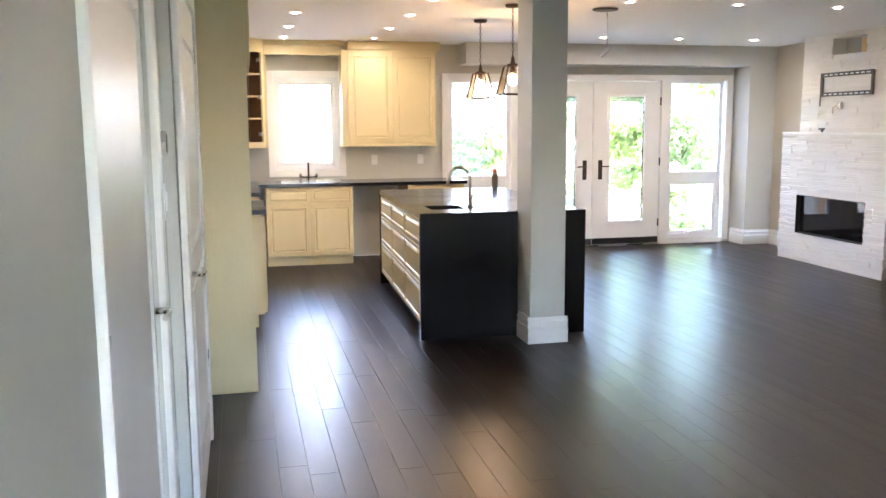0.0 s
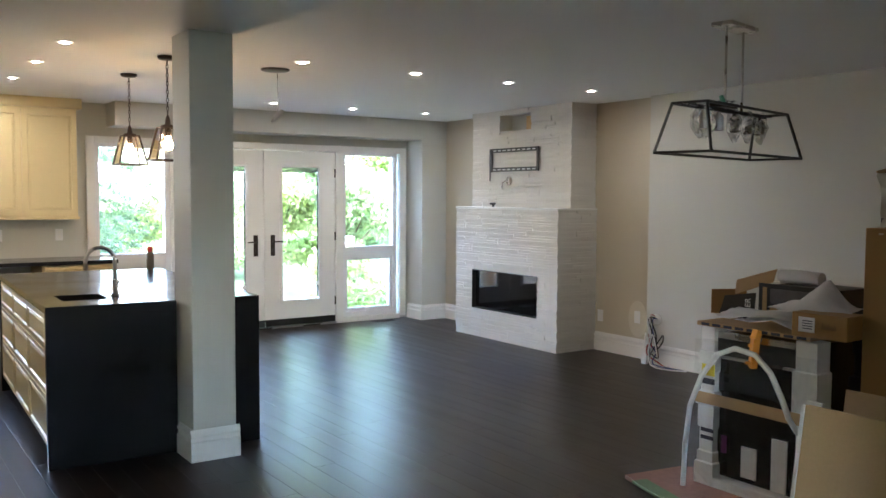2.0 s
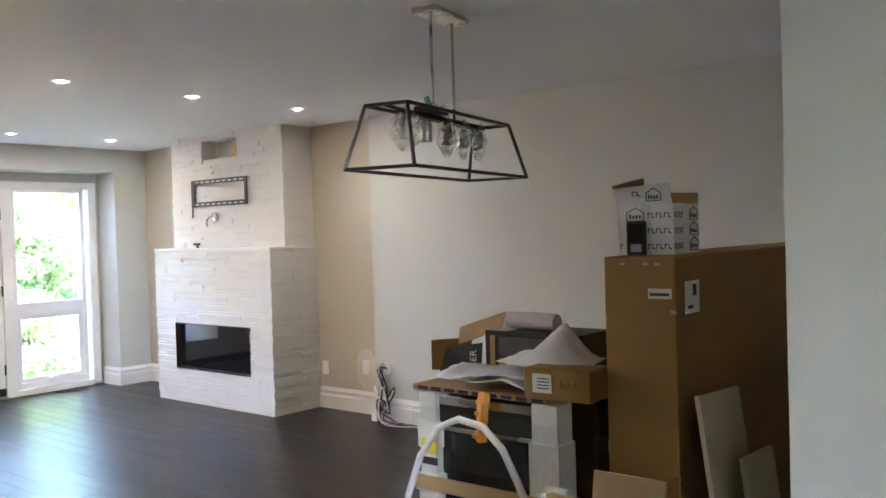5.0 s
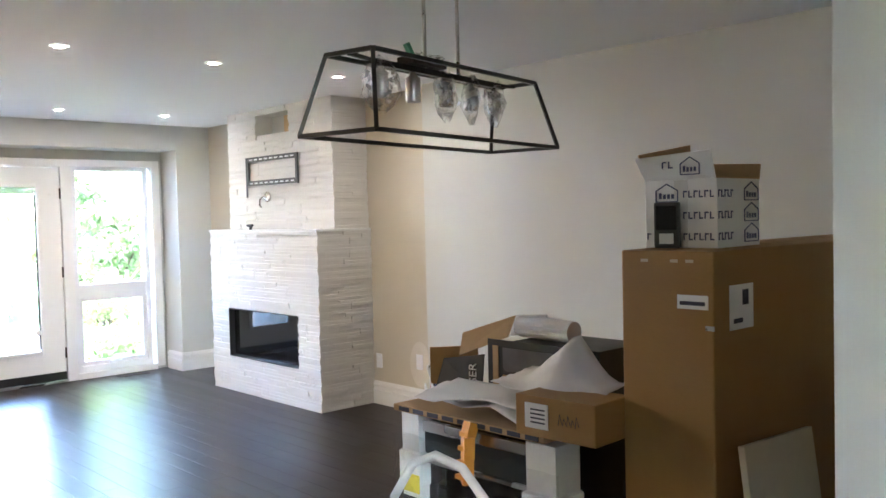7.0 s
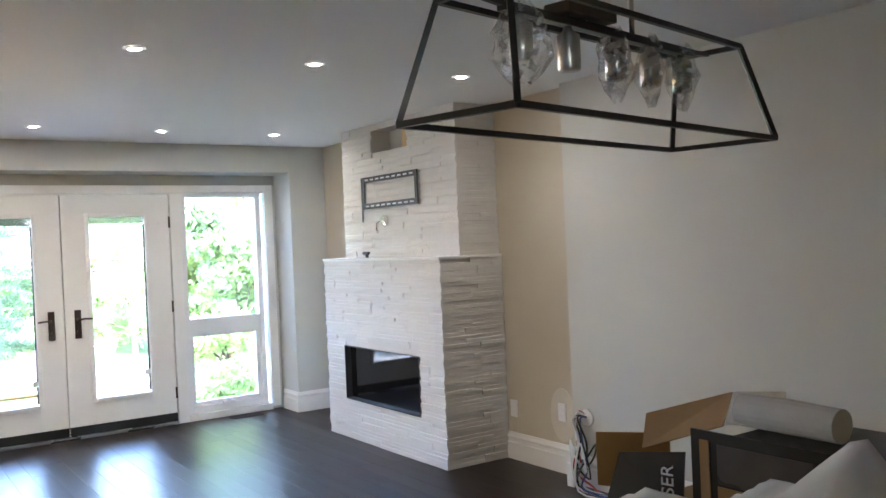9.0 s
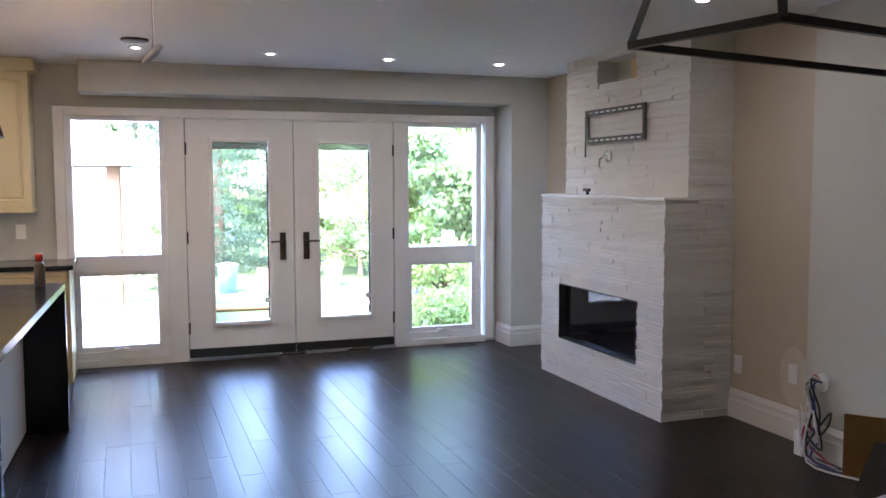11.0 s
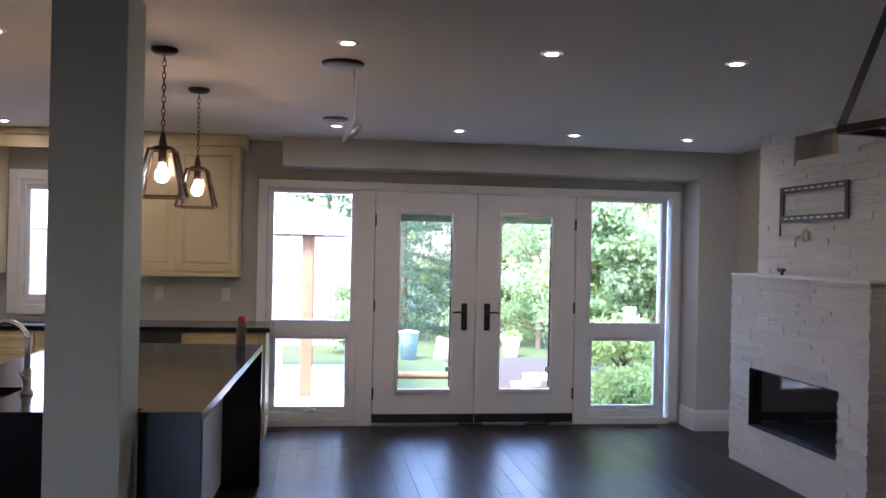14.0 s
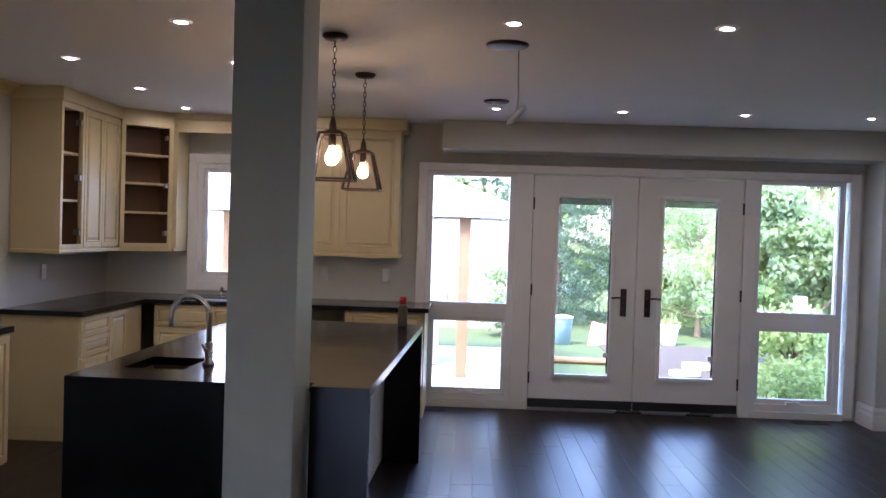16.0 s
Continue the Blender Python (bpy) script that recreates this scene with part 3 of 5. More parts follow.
def arc_tap(c, base, h, reach, toward, r=0.013):
    """A goose-neck tap: base collar, neck, side lever."""
    x, y, z = base
    part("collar", bm_lathe([(0.026, 0), (0.026, 0.012), (0.019, 0.02), (0.018, 0.10), (0.014, 0.105)], 20, base), CHROME, c, smooth=True)
    dx, dy = toward
    pts = [(x, y, z + 0.10), (x, y, z + h - reach / 2)]
    for k in range(1, 13):
        a = math.pi * k / 12
        o = reach / 2 * (1 - math.cos(a))
        pts.append((x + dx * o, y + dy * o, z + h - reach / 2 + reach / 2 * math.sin(a)))
    pts.append((x + dx * reach, y + dy * reach, z + h - reach / 2 - 0.05))
    part("neck", bm_tube(pts, r, 12), CHROME, c, smooth=True)
    part("lever", bm_tube([(x - dy * 0.015, y + dx * 0.015, z + 0.07), (x - dy * 0.05, y + dx * 0.05, z + 0.075), (x - dy * 0.10, y + dx * 0.10, z + 0.105)], [0.009, 0.007, 0.005], 10), CHROME, c, smooth=True)


def taps():
    t = thing("tap", "brushed nickel goose-neck tap on the island", "tap", (0, 0, 0))
    arc_tap(t, (2.985, 7.21, TOP), 0.30, 0.17, (-1, 0), 0.012)
    t = thing("tap", "brushed nickel bridge tap at the window sink", "tap", (0, 0, 0))
    part("neck", bm_tube([(2.06, 10.93, 0.905), (2.06, 10.93, 1.10), (2.06, 10.91, 1.14), (2.06, 10.86, 1.15), (2.06, 10.80, 1.11)], 0.011, 10), CHROME, t, smooth=True)
    for sx in (-0.09, 0.09):
        part("handle", bm_lathe([(0.02, 0), (0.02, 0.01), (0.012, 0.02), (0.012, 0.06), (0.017, 0.065), (0.006, 0.085)], 16, (2.06 + sx, 10.93, 0.905)), CHROME, t, smooth=True)
    part("bridge", bm_cyl((1.97, 10.93, 0.95), (2.15, 10.93, 0.95), 0.008), CHROME, t, smooth=True)
    s = thing("kitchen_sink", "dark stainless kitchen sink set into the worktop", "sink", (0, 0, 0))
    part("rim", ring_flat(1.74, 10.50, 2.40, 10.88, 0.025, 0.906, 0.910), STEEL, s)
    # Flat black sheet inside the rim paints the basin's shaded hollow.
    part("basin_dark_sheet", bm_box(1.765, 10.525, 0.9055, 2.375, 10.855, 0.9075), BLACKGLASS, s)
    b = thing("bottle", "clear bottle with red cap on the island", "bottle", (3.70, 8.98, TOP))
    part("body", bm_lathe([(0.026, 0), (0.03, 0.01), (0.03, 0.13), (0.02, 0.15)], 20), shade("bottle_plastic", (0.10, 0.09, 0.08), 0.2), b, smooth=True)
    part("cap", bm_lathe([(0.022, 0.15), (0.022, 0.19), (0.018, 0.195)], 20), shade("red_cap", (0.45, 0.04, 0.03), 0.4), b, "red screw cap", smooth=True)
    for x in (2.84, 3.39):
        outlet((x, YB - 0.001, 1.13), 0)
    outlet((XK + 0.001, 9.9, 1.13), 90)


def ring_flat(x0, y0, x1, y1, w, z0, z1):
    return bm_holed(x0, y0, x1, y1, x0 + w, y0 + w, x1 - w, y1 - w, z0, z1)


def outlet(at, rz):
    o = thing("wall_outlet", "white double wall outlet plate", "outlet", at, rz, "wall outlets")
    part("plate", bm_box(-0.036, -0.007, -0.058, 0.036, 0, 0.058, 0.003), VINYL, o)
    for z in (-0.022, 0.022):
        part("socket", bm_box(-0.016, -0.009, z - 0.014, 0.016, -0.0065, z + 0.014, 0.002), TRIM, o)
    return o


kitchen()



# ---- hall ----
def hall_door(n, x, y0, y1, hinge_low, label, proud):
    d = tagged(new("door_%d" % n), label, "door", "", "structure")
    d.matrix_basis = pose(x, y0, 0, 0, 0, 90)
    w = y1 - y0
    b = bm_box(0, -0.012, 0.012, w, 0.0, 2.03, 0.002)
    part("leaf", b, TRIM, d)
    for z0, z1 in (((0.22, 1.86),) if n == 3 else ((0.22, 0.92), (1.06, 1.86))):
        p = bm_box(0.12, -0.016, z0, w - 0.12, -0.0115, z1)
        f = max((f for f in p.faces if f.normal.y < -0.9), key=lambda f: f.calc_area())
        for t, dd in ((0.02, 0.006), (0.015, -0.010), (0.03, 0.004)):
            bmesh.ops.inset_region(p, faces=[f], thickness=t, depth=dd)
        part("panel", p, TRIM, d)
    hx, lx, s = (0.0, w - 0.07, -1) if hinge_low else (w, 0.07, 1)
    for z in (0.42, 1.14, 1.86):
        part("hinge", bm_box(hx - 0.014, -0.02, z - 0.045, hx + 0.014, -0.006, z + 0.045, 0.003), CHROME, d)
    h = part("door_handle", bm_box(lx - 0.018, -0.018, 0.83, lx + 0.018, -0.011, 1.08, 0.003), CHROME, d, "brushed nickel lever on a long plate")
    bb = bm_cyl((lx, -0.02, 1.0), (lx, -0.060, 1.0), 0.010)
    bm_tube([(lx, -0.058, 1.0), (lx + s * 0.05, -0.062, 1.002), (lx + s * 0.11, -0.055, 1.0)], 0.008, bm=bb)
    part("lever", bb, CHROME, h, smooth=True)
    for a, b2 in ((-0.115, -0.004), (w + 0.004, w + 0.085)):
        setting("trim", bm_box(a, -proud - 0.02, 0, b2, -proud + 0.004, 2.12, 0.006), TRIM, "white painted door casing", "trim").matrix_basis = d.matrix_basis
    setting("trim", bm_box(-0.003, -proud - 0.02, 2.045, w + 0.003, -proud + 0.004, 2.12, 0.006), TRIM, "white painted door head casing", "trim").matrix_basis = d.matrix_basis
    return d


def hall():
    hall_door(3, XH - 0.026, 2.52, 3.53, True, "closed white panelled hall door with lever", 0.026)
    hall_door(4, XL + 0.004, 4.02, 5.12, False, "closed white panelled closet door with lever", 0.004)
    t = thing("thermostat", "round brushed metal thermostat on the hall wall", "thermostat", (XH, 3.80, 1.475), 90)
    part("base", bm_cyl((0, 0, 0), (0, -0.006, 0), 0.045, seg=28), VINYL, t, smooth=False)
    part("dial", bm_cyl((0, -0.006, 0), (0, -0.022, 0), 0.040, 0.037, seg=28), CHROME, t, smooth=False)
    part("display", bm_cyl((0, -0.022, 0), (0, -0.024, 0), 0.030, seg=28), BLACKGLASS, t)
    for y in (3.755, 3.85):
        s = thing("light_switch", "white rocker light switch plate", "switch", (XH, y, 1.285), 90, "hall switches")
        part("plate", bm_box(-0.036, -0.007, -0.058, 0.036, 0, 0.058, 0.003), VINYL, s)
        part("rocker", bm_box(-0.016, -0.012, -0.032, 0.016, -0.006, 0.032, 0.003), VINYL, s)
    outlet((XH + 0.001, 3.79, 0.42), 90)


hall()


# ---- fireplace ----
def ledger_rows(f, axis, fixed, out, a0, a1, z0, z1, hole=None, seed=1):
    """Split-face strips, each a piece of its own, on a face across x or y."""
    rnd = random.Random(seed)
    shapes = {}
    z = z0
    rows = max(1, round((z1 - z0) / 0.052))
    rh = (z1 - z0) / rows
    for r in range(rows):
        a = a0
        while a < a1 - 1e-4:
            ln = rnd.choice((0.18, 0.24, 0.30, 0.38, 0.46))
            if a1 - a - ln < 0.09:
                ln = a1 - a
            spans = [(a, a + ln)]
            if hole and z + rh > hole[2] + 0.004 and z < hole[3] - 0.004:
                spans = [(max(s, p), min(e, q)) for s, e in spans for p, q in ((a0, hole[0]), (hole[1], a1)) if min(e, q) - max(s, p) > 0.012]
            for s, e in spans:
                t = rnd.choice((0.009, 0.010, 0.012, 0.014, 0.016))
                tilt = rnd.choice((-0.003, -0.0015, 0.0015, 0.003))
                key = (round(e - s, 3), t, tilt)
                if key not in shapes:
                    bm = bmesh.new()
                    l, g = e - s, 0.0003
                    nx = 4
                    pts = []
                    for i in range(nx):
                        u = g + (l - 2 * g) * i / (nx - 1)
                        k = rnd.uniform(-0.0014, 0.0014)
                        zm = rh * (0.5 + k * 30)
                        pts.append([bm.verts.new((u, y, zz)) for y, zz in ((0, g), (-t - tilt + k, g + 0.0005), (-t - tilt * 0.6 + k, zm - 0.001), (-t + tilt - k, zm + 0.001), (-t + tilt + k * 0.5, rh - g - 0.0005), (0, rh - g))])
                    for p, q in zip(pts, pts[1:]):
                        for i in range(5):
                            bm.faces.new((p[i], p[i + 1], q[i + 1], q[i]))
                    bm.faces.new(pts[0])
                    bm.faces.new(pts[-1])
                    shapes[key] = mesh_from(bm, "stone", LEDGER)
                o = new("stone", shapes[key])
                o.parent = f
                if axis == "x":
                    o.matrix_basis = pose(fixed, e, z, 0, 0, -90)
                else:
                    o.matrix_basis = pose(s, fixed, z)
            a += ln
        z += rh


def fireplace():
    f = thing("fireplace", "white ledger-stone fireplace with a black linear firebox", "fireplace", (0, 0, 0))
    x, y0, y1 = 7.335, 8.035, 9.70
    hy0, hy1, hz0, hz1 = 8.314, 9.405, 0.313, 0.734
    for q in ((x, y0, 0, y1, hz0), (x, y0, hz1, y1, 1.40), (x, y0, hz0, hy0, hz1), (x, hy1, hz0, y1, hz1)):
        part("core", bm_box(q[0], q[1], q[2], XR - 0.002, q[3], q[4]), LEDGER, f)
    u0, u1, ux = 8.06, 9.65, 7.52
    n0, n1, nz0, nz1 = 8.655, 9.18, 2.235, 2.41
    for a, b, c, d in ((u0, u1, 1.40, nz0), (u0, n0, nz0, nz1), (n1, u1, nz0, nz1), (u0, u1, nz1, H - 0.002)):
        part("core", bm_box(ux, a, c, XR - 0.002, b, d), LEDGER, f)
    part("niche_back", bm_box(ux + 0.16, n0, nz0, ux + 0.17, n1, nz1), PAINT, f)
    up = part("upper_facing", bm_box(ux + 0.001, u0, 1.402, ux + 0.003, u0 + 0.01, 1.41), LEDGER, f)
    ledger_rows(f, "x", x, -1, y0 - 0.018, y1 + 0.018, 0.0, 1.40, (hy0, hy1, hz0, hz1), 3)
    ledger_rows(up, "x", ux, -1, u0 - 0.018, u1 + 0.018, 1.42, H - 0.002, (n0, n1, nz0, nz1), 5)
    sd = part("side_facing", bm_box(x + 0.02, y0 - 0.001, 0.002, x + 0.03, y0 + 0.01, 0.01), LEDGER, f)
    ledger_rows(sd, "y", y0, -1, x, XR - 0.002, 0.0, 1.40, None, 7)
    ledger_rows(sd, "y", u0, -1, ux, XR - 0.002, 1.42, H - 0.002, None, 9)
    part("mantel", bm_box(x - 0.022, y0 - 0.022, 1.401, XR - 0.004, y1 + 0.02, 1.42, 0.003), TRIM, f, "thin white mantel ledge")
    fb = part("firebox", bm_box(x + 0.30, hy0, hz0, x + 0.31, hy1, hz1), BLACK, f, "black recessed linear firebox")
    for q in ((hy0, hz0, hy1, hz0 + 0.006), (hy0, hz1 - 0.006, hy1, hz1), (hy0, hz0, hy0 + 0.006, hz1), (hy1 - 0.006, hz0, hy1, hz1)):
        part("liner", bm_box(x - 0.02, q[0], q[1], x + 0.30, q[2], q[3]), BLACK, fb)
    part("glass", bm_box(x + 0.03, hy0 + 0.012, hz0 + 0.012, x + 0.036, hy1 - 0.012, hz1 - 0.012), BLACKGLASS, f, "dark glossy firebox glass")
    b = thing("wood_block", "small raw wood block in the niche", "block", (ux + 0.02, 8.67, nz0))
    part("block", bm_box(0, 0, 0, 0.09, 0.10, 0.14, 0.002), shade("raw_pine", (0.62, 0.42, 0.20), 0.7, 0.1, 30, 3, 0.1), b)
    m = thing("tv_bracket", "black slotted wall bracket for a television", "bracket", (ux - 0.026, 9.31, 1.80))
    w, h = 0.81, 0.25
    GREYSTEEL = shade("dull_grey_steel", (0.075, 0.075, 0.075), 0.4, 0.15, 60, 3, 0.05, metal=0.5)
    for z in (0.0, h - 0.045):
        part("rail", bm_box(-0.012, -w, z, 0, 0, z + 0.045, 0.002), GREYSTEEL, m)
        for k in range(9):
            part("slot", bm_box(-0.0135, -w + 0.05 + k * 0.082, z + 0.016, -0.0115, -w + 0.10 + k * 0.082, z + 0.028), VINYL, m)
    for y in (-w, -0.035):
        part("upright", bm_box(-0.012, y, 0.045, 0, y + 0.035, h - 0.045, 0.002), GREYSTEEL, m)
    part("strap", bm_box(-0.012, 0.002, -0.10, -0.002, 0.014, h, 0.002), GREYSTEEL, m)
    c = thing("cable_outlet", "open wall box with hanging cable ends", "outlet", (ux - 0.024, 8.99, 1.70))
    part("cover", bm_lathe([(0.045, 0), (0.045, 0.008), (0.03, 0.012)], 20), CHROME, c, smooth=True).matrix_basis = pose(0, 0, 0, 0, -90, 0)
    part("cable", bm_tube([(-0.01, 0.0, 0), (-0.03, 0.03, 0.0), (-0.035, 0.07, -0.02), (-0.03, 0.085, -0.07), (-0.02, 0.08, -0.09)], 0.008, 8), CHROME, c, smooth=True)
    k = thing("shut_off_key", "small black key valve on the mantel", "valve", (7.43, 9.18, 1.42))
    part("stem", bm_cyl((0, 0, 0), (0, 0, 0.03), 0.012), BLACK, k)
    part("grip", bm_cyl((0, -0.03, 0.036), (0, 0.05, 0.036), 0.012), BLACK, k)


fireplace()


# ---- lamps ----
BULB_GLASS = clear("lamp_glass", (0.97, 0.97, 0.97), 0.02)


def cloudy(name, white):
    """Crumpled thin plastic: mostly clear, a little milky, faintly shiny."""
    m, nt, b = nodes_of(name)
    tr = nt.nodes.new("ShaderNodeBsdfTransparent")
    tr.inputs[0].default_value = (0.97, 0.975, 0.98, 1)
    gl = nt.nodes.new("ShaderNodeBsdfGlossy")
    gl.inputs["Roughness"].default_value = 0.3
    sm = nt.nodes.new("ShaderNodeMixShader")
    sm.inputs[0].default_value = 0.04
    nt.links.new(tr.outputs[0], sm.inputs[1])
    nt.links.new(gl.outputs[0], sm.inputs[2])
    top = sm.outputs[0]
    df = nt.nodes.new("ShaderNodeBsdfDiffuse")
    df.inputs[0].default_value = (0.8, 0.81, 0.82, 1)
    ns = node(nt, "ShaderNodeTexNoise", Scale=40.0, Detail=3.0)
    mr = nt.nodes.new("ShaderNodeMapRange")
    mr.inputs["From Min"].default_value, mr.inputs["From Max"].default_value = 0.45, 0.7
    mr.inputs["To Min"].default_value, mr.inputs["To Max"].default_value = white * 0.3, white * 2.5
    nt.links.new(coords(nt), ns.inputs["Vector"])
    nt.links.new(ns.outputs["Fac"], mr.inputs["Value"])
    mx = nt.nodes.new("ShaderNodeMixShader")
    nt.links.new(mr.outputs[0], mx.inputs[0])
    nt.links.new(top, mx.inputs[1])
    nt.links.new(df.outputs[0], mx.inputs[2])
    nt.links.new(mx.outputs[0], nt.nodes["Material Output"].inputs["Surface"])
    return m


WRAP = cloudy("plastic_wrap", 0.035)
BAG = cloudy("plastic_bag", 0.17)


def chain(c, x, y, z0, z1, name="chain"):
    b = bmesh.new()
    n = int((z1 - z0) / 0.026)
    for k in range(n):
        z = z0 + (k + 0.5) * (z1 - z0) / n
        pts = []
        for i in range(9):
            a = 2 * math.pi * i / 8
            u, v = 0.008 * math.cos(a), 0.017 * math.sin(a)
            pts.append((x + (u if k % 2 else 0), y + (0 if k % 2 else u), z + v))
        bm_tube(pts, 0.0025, 6, b)
    return part(name, b, BRONZE, c, smooth=True)


def pendant(x, y):
    p = thing("pendant_lamp", "dark bronze lantern pendant with glowing bulb and chain", "pendant lamp", (x, y, 0), 0, "island pendants")
    zt, zb = 1.985, 1.765
    part("canopy", bm_lathe([(0.0605, H - 0.001), (0.062, H - 0.012), (0.05, H - 0.025), (0.012, H - 0.03)], 28), BRONZE, p, smooth=True)
    chain(p, 0, 0, zt + 0.085, H - 0.03)
    part("cap", bm_lathe([(0.05, zt), (0.045, zt + 0.015), (0.02, zt + 0.022), (0.014, zt + 0.06), (0.006, zt + 0.085)], 20), BRONZE, p, smooth=True)
    t, b_ = 0.055, 0.105
    T = [(-t, -t, zt), (t, -t, zt), (t, t, zt), (-t, t, zt)]
    B = [(-b_, -b_, zb), (b_, -b_, zb), (b_, b_, zb), (-b_, b_, zb)]
    fr = bmesh.new()
    for k in range(4):
        j = (k + 1) % 4
        bm_bar(T[k], T[j], 0.010, fr)
        bm_bar(B[k], B[j], 0.010, fr)
        bm_bar(T[k], B[k], 0.010, fr)
    part("frame", fr, BRONZE, p)
    for k in range(4):
        j = (k + 1) % 4
        g = bmesh.new()
        g.faces.new([g.verts.new(Vector(v) * 0.985 + Vector((0, 0, 0.015 * Vector(v).z))) for v in (T[k], T[j], B[j], B[k])])
        o = part("pane", g, BULB_GLASS, p, "clear glass pane")
        o.visible_shadow = False
    part("socket", bm_lathe([(0.018, zt), (0.02, zt - 0.03), (0.018, zt - 0.06)], 16), BRONZE, p, smooth=True)
    part("bulb", bm_lathe([(0.013, zt - 0.06), (0.016, zt - 0.078), (0.028, zt - 0.098), (0.033, zt - 0.118), (0.029, zt - 0.136), (0.017, zt - 0.148), (0.004, zt - 0.152)], 20), BULBGLOW, p, "glowing warm bulb", smooth=True)


def chandelier():
    c = thing("chandelier", "black trapezoid frame chandelier with plastic-wrapped sockets", "chandelier", (5.608, 4.712, 0), 12)
    B = [(-.555, -.155, 1.76), (.555, -.155, 1.76), (.555, .155, 1.76), (-.555, .155, 1.76)]
    T = [(-.49, -.095, 2.01), (.49, -.095, 2.01), (.49, .095, 2.01), (-.49, .095, 2.01)]
    for k in range(4):
        part("frame_bar", bm_bar(B[k], B[(k + 1) % 4], 0.013), BLACK, c)
        part("frame_bar", bm_bar(T[k], T[(k + 1) % 4], 0.013), BLACK, c)
        part("frame_bar", bm_bar(B[k], T[k], 0.013), BLACK, c)
    part("socket_bar", bm_box(-0.40, -0.012, 1.985, 0.40, 0.012, 2.005, 0.002), BLACK, c)
    part("cross_bar", bm_bar((-.49, 0, 2.005), (-.40, 0, 2.0), 0.012), BLACK, c)
    part("cross_bar", bm_bar((.40, 0, 2.0), (.49, 0, 2.005), 0.012), BLACK, c)
    for x in (-0.10, 0.10):
        part("rod", bm_cyl((x, 0, 2.0), (x, 0, H - 0.02), 0.0065), CHROME, c, "slim nickel hanging rod", smooth=True)
    part("canopy", bm_box(-0.16, -0.06, H - 0.026, 0.16, 0.06, H - 0.001, 0.006), CHROME, c, "rectangular nickel ceiling plate")
    rnd = random.Random(4)
    for k, x in enumerate((-0.34, -0.17, 0.02, 0.18, 0.34)):
        s = part("socket", bm_lathe([(0.008, 1.99), (0.012, 1.975), (0.026, 1.965), (0.026, 1.89), (0.022, 1.886)], 20, (x, 0, 0)), CHROME, c, "brushed nickel lamp socket", smooth=True)
        if k == 1:
            continue
        b = bmesh.new()
        rings = []
        for i in range(7):
            z = 2.012 - i * 0.029
            rr = (0.014, 0.030, 0.036, 0.038, 0.036, 0.026, 0.010)[i]
            rr *= (1.55, 1, 1.15, 0.9, 1.1)[k]
            rings.append([b.verts.new((x + rr * (1 + rnd.uniform(-0.25, 0.3)) * math.cos(2 * math.pi * j / 12), rr * (1 + rnd.uniform(-0.25, 0.3)) * math.sin(2 * math.pi * j / 12), z + rnd.uniform(-0.008, 0.008))) for j in range(12)])
        for p, q in zip(rings, rings[1:]):
            for j in range(12):
                b.faces.new((p[j], p[(j + 1) % 12], q[(j + 1) % 12], q[j]))
        part("plastic_bag", b, BAG, s, "crumpled clear plastic bag round the socket", True).visible_shadow = False
    part("fitter_plate", bm_box(-0.21, -0.035, 2.008, -0.02, 0.035, 2.034, 0.004), BRONZE, c, "dark mounting plate over the socket bar")
    b = bmesh.new()
    g = [[b.verts.new((-0.16 + 0.16 * i / 7, -0.03 + 0.06 * j / 4, 2.045 + rnd.uniform(-0.008, 0.012))) for j in range(5)] for i in range(8)]
    for i in range(7):
        for j in range(4):
            b.faces.new((g[i][j], g[i + 1][j], g[i + 1][j + 1], g[i][j + 1]))
    part("plastic_bag", b, BAG, c, "crumpled plastic sheet on the mounting plate", True).visible_shadow = False
    g = bm_bar((-0.28, -0.08, 2.017), (-0.30, -0.075, 2.052), 0.016)
    part("clip", g, shade("green_clip", (0.10, 0.32, 0.20), 0.5), c, "small green plastic clip")


def ceiling_plate(y, r, name, cable):
    d = thing("ceiling_plate", "round dark bronze ceiling plate", "ceiling plate", (4.27, y, H), 0)
    part("disc", bm_lathe([(r, -0.001), (r, -0.010), (r * 0.85, -0.016), (0.01, -0.018)], 28), BRONZE, d, smooth=True)
    if cable:
        part("cable", bm_tube([(0.06, 0.10, -0.001), (0.062, 0.10, -0.12), (0.066, 0.102, -0.25), (0.06, 0.10, -0.31)], 0.004, 8), STEEL, d, "thin grey cable hanging from the ceiling", smooth=True)
        part("cable_end", bm_tube([(0.10, 0.10, -0.29), (0.07, 0.10, -0.32), (0.03, 0.10, -0.36), (0.01, 0.10, -0.38)], [0.012, 0.022, 0.018, 0.006], 10), STEEL, d, "wrapped end of the cable", smooth=True)


pendant(3.44, 7.60)
pendant(3.46, 8.63)
chandelier()
ceiling_plate(7.72, 0.105, "a", True)
ceiling_plate(9.57, 0.09, "b", False)

POTS = [(x, y) for x in (1.80, 2.76) for y in (7.40, 8.36, 9.40, 10.38)] + [(x, y) for x in (4.28, 5.21, 6.11, 7.03) for y in (7.28, 9.93)]
first = None
for x, y in POTS:
    if first is None:
        first = thing("downlight", "round recessed ceiling downlight, switched on", "downlight", (x, y, H), 0, "ceiling downlights")
        part("trim_ring", bm_lathe([(0.024, -0.001), (0.050, -0.001), (0.051, -0.005), (0.032, -0.009)], 28, caps=False), VINYL, first, smooth=True)
        part("lamp_disc", bm_lathe([(0.0235, -0.002), (0.0235, -0.006)], 24), POTGLOW, first, "glowing lamp disc")
    else:
        copy_thing(first, pose(x, y, H))


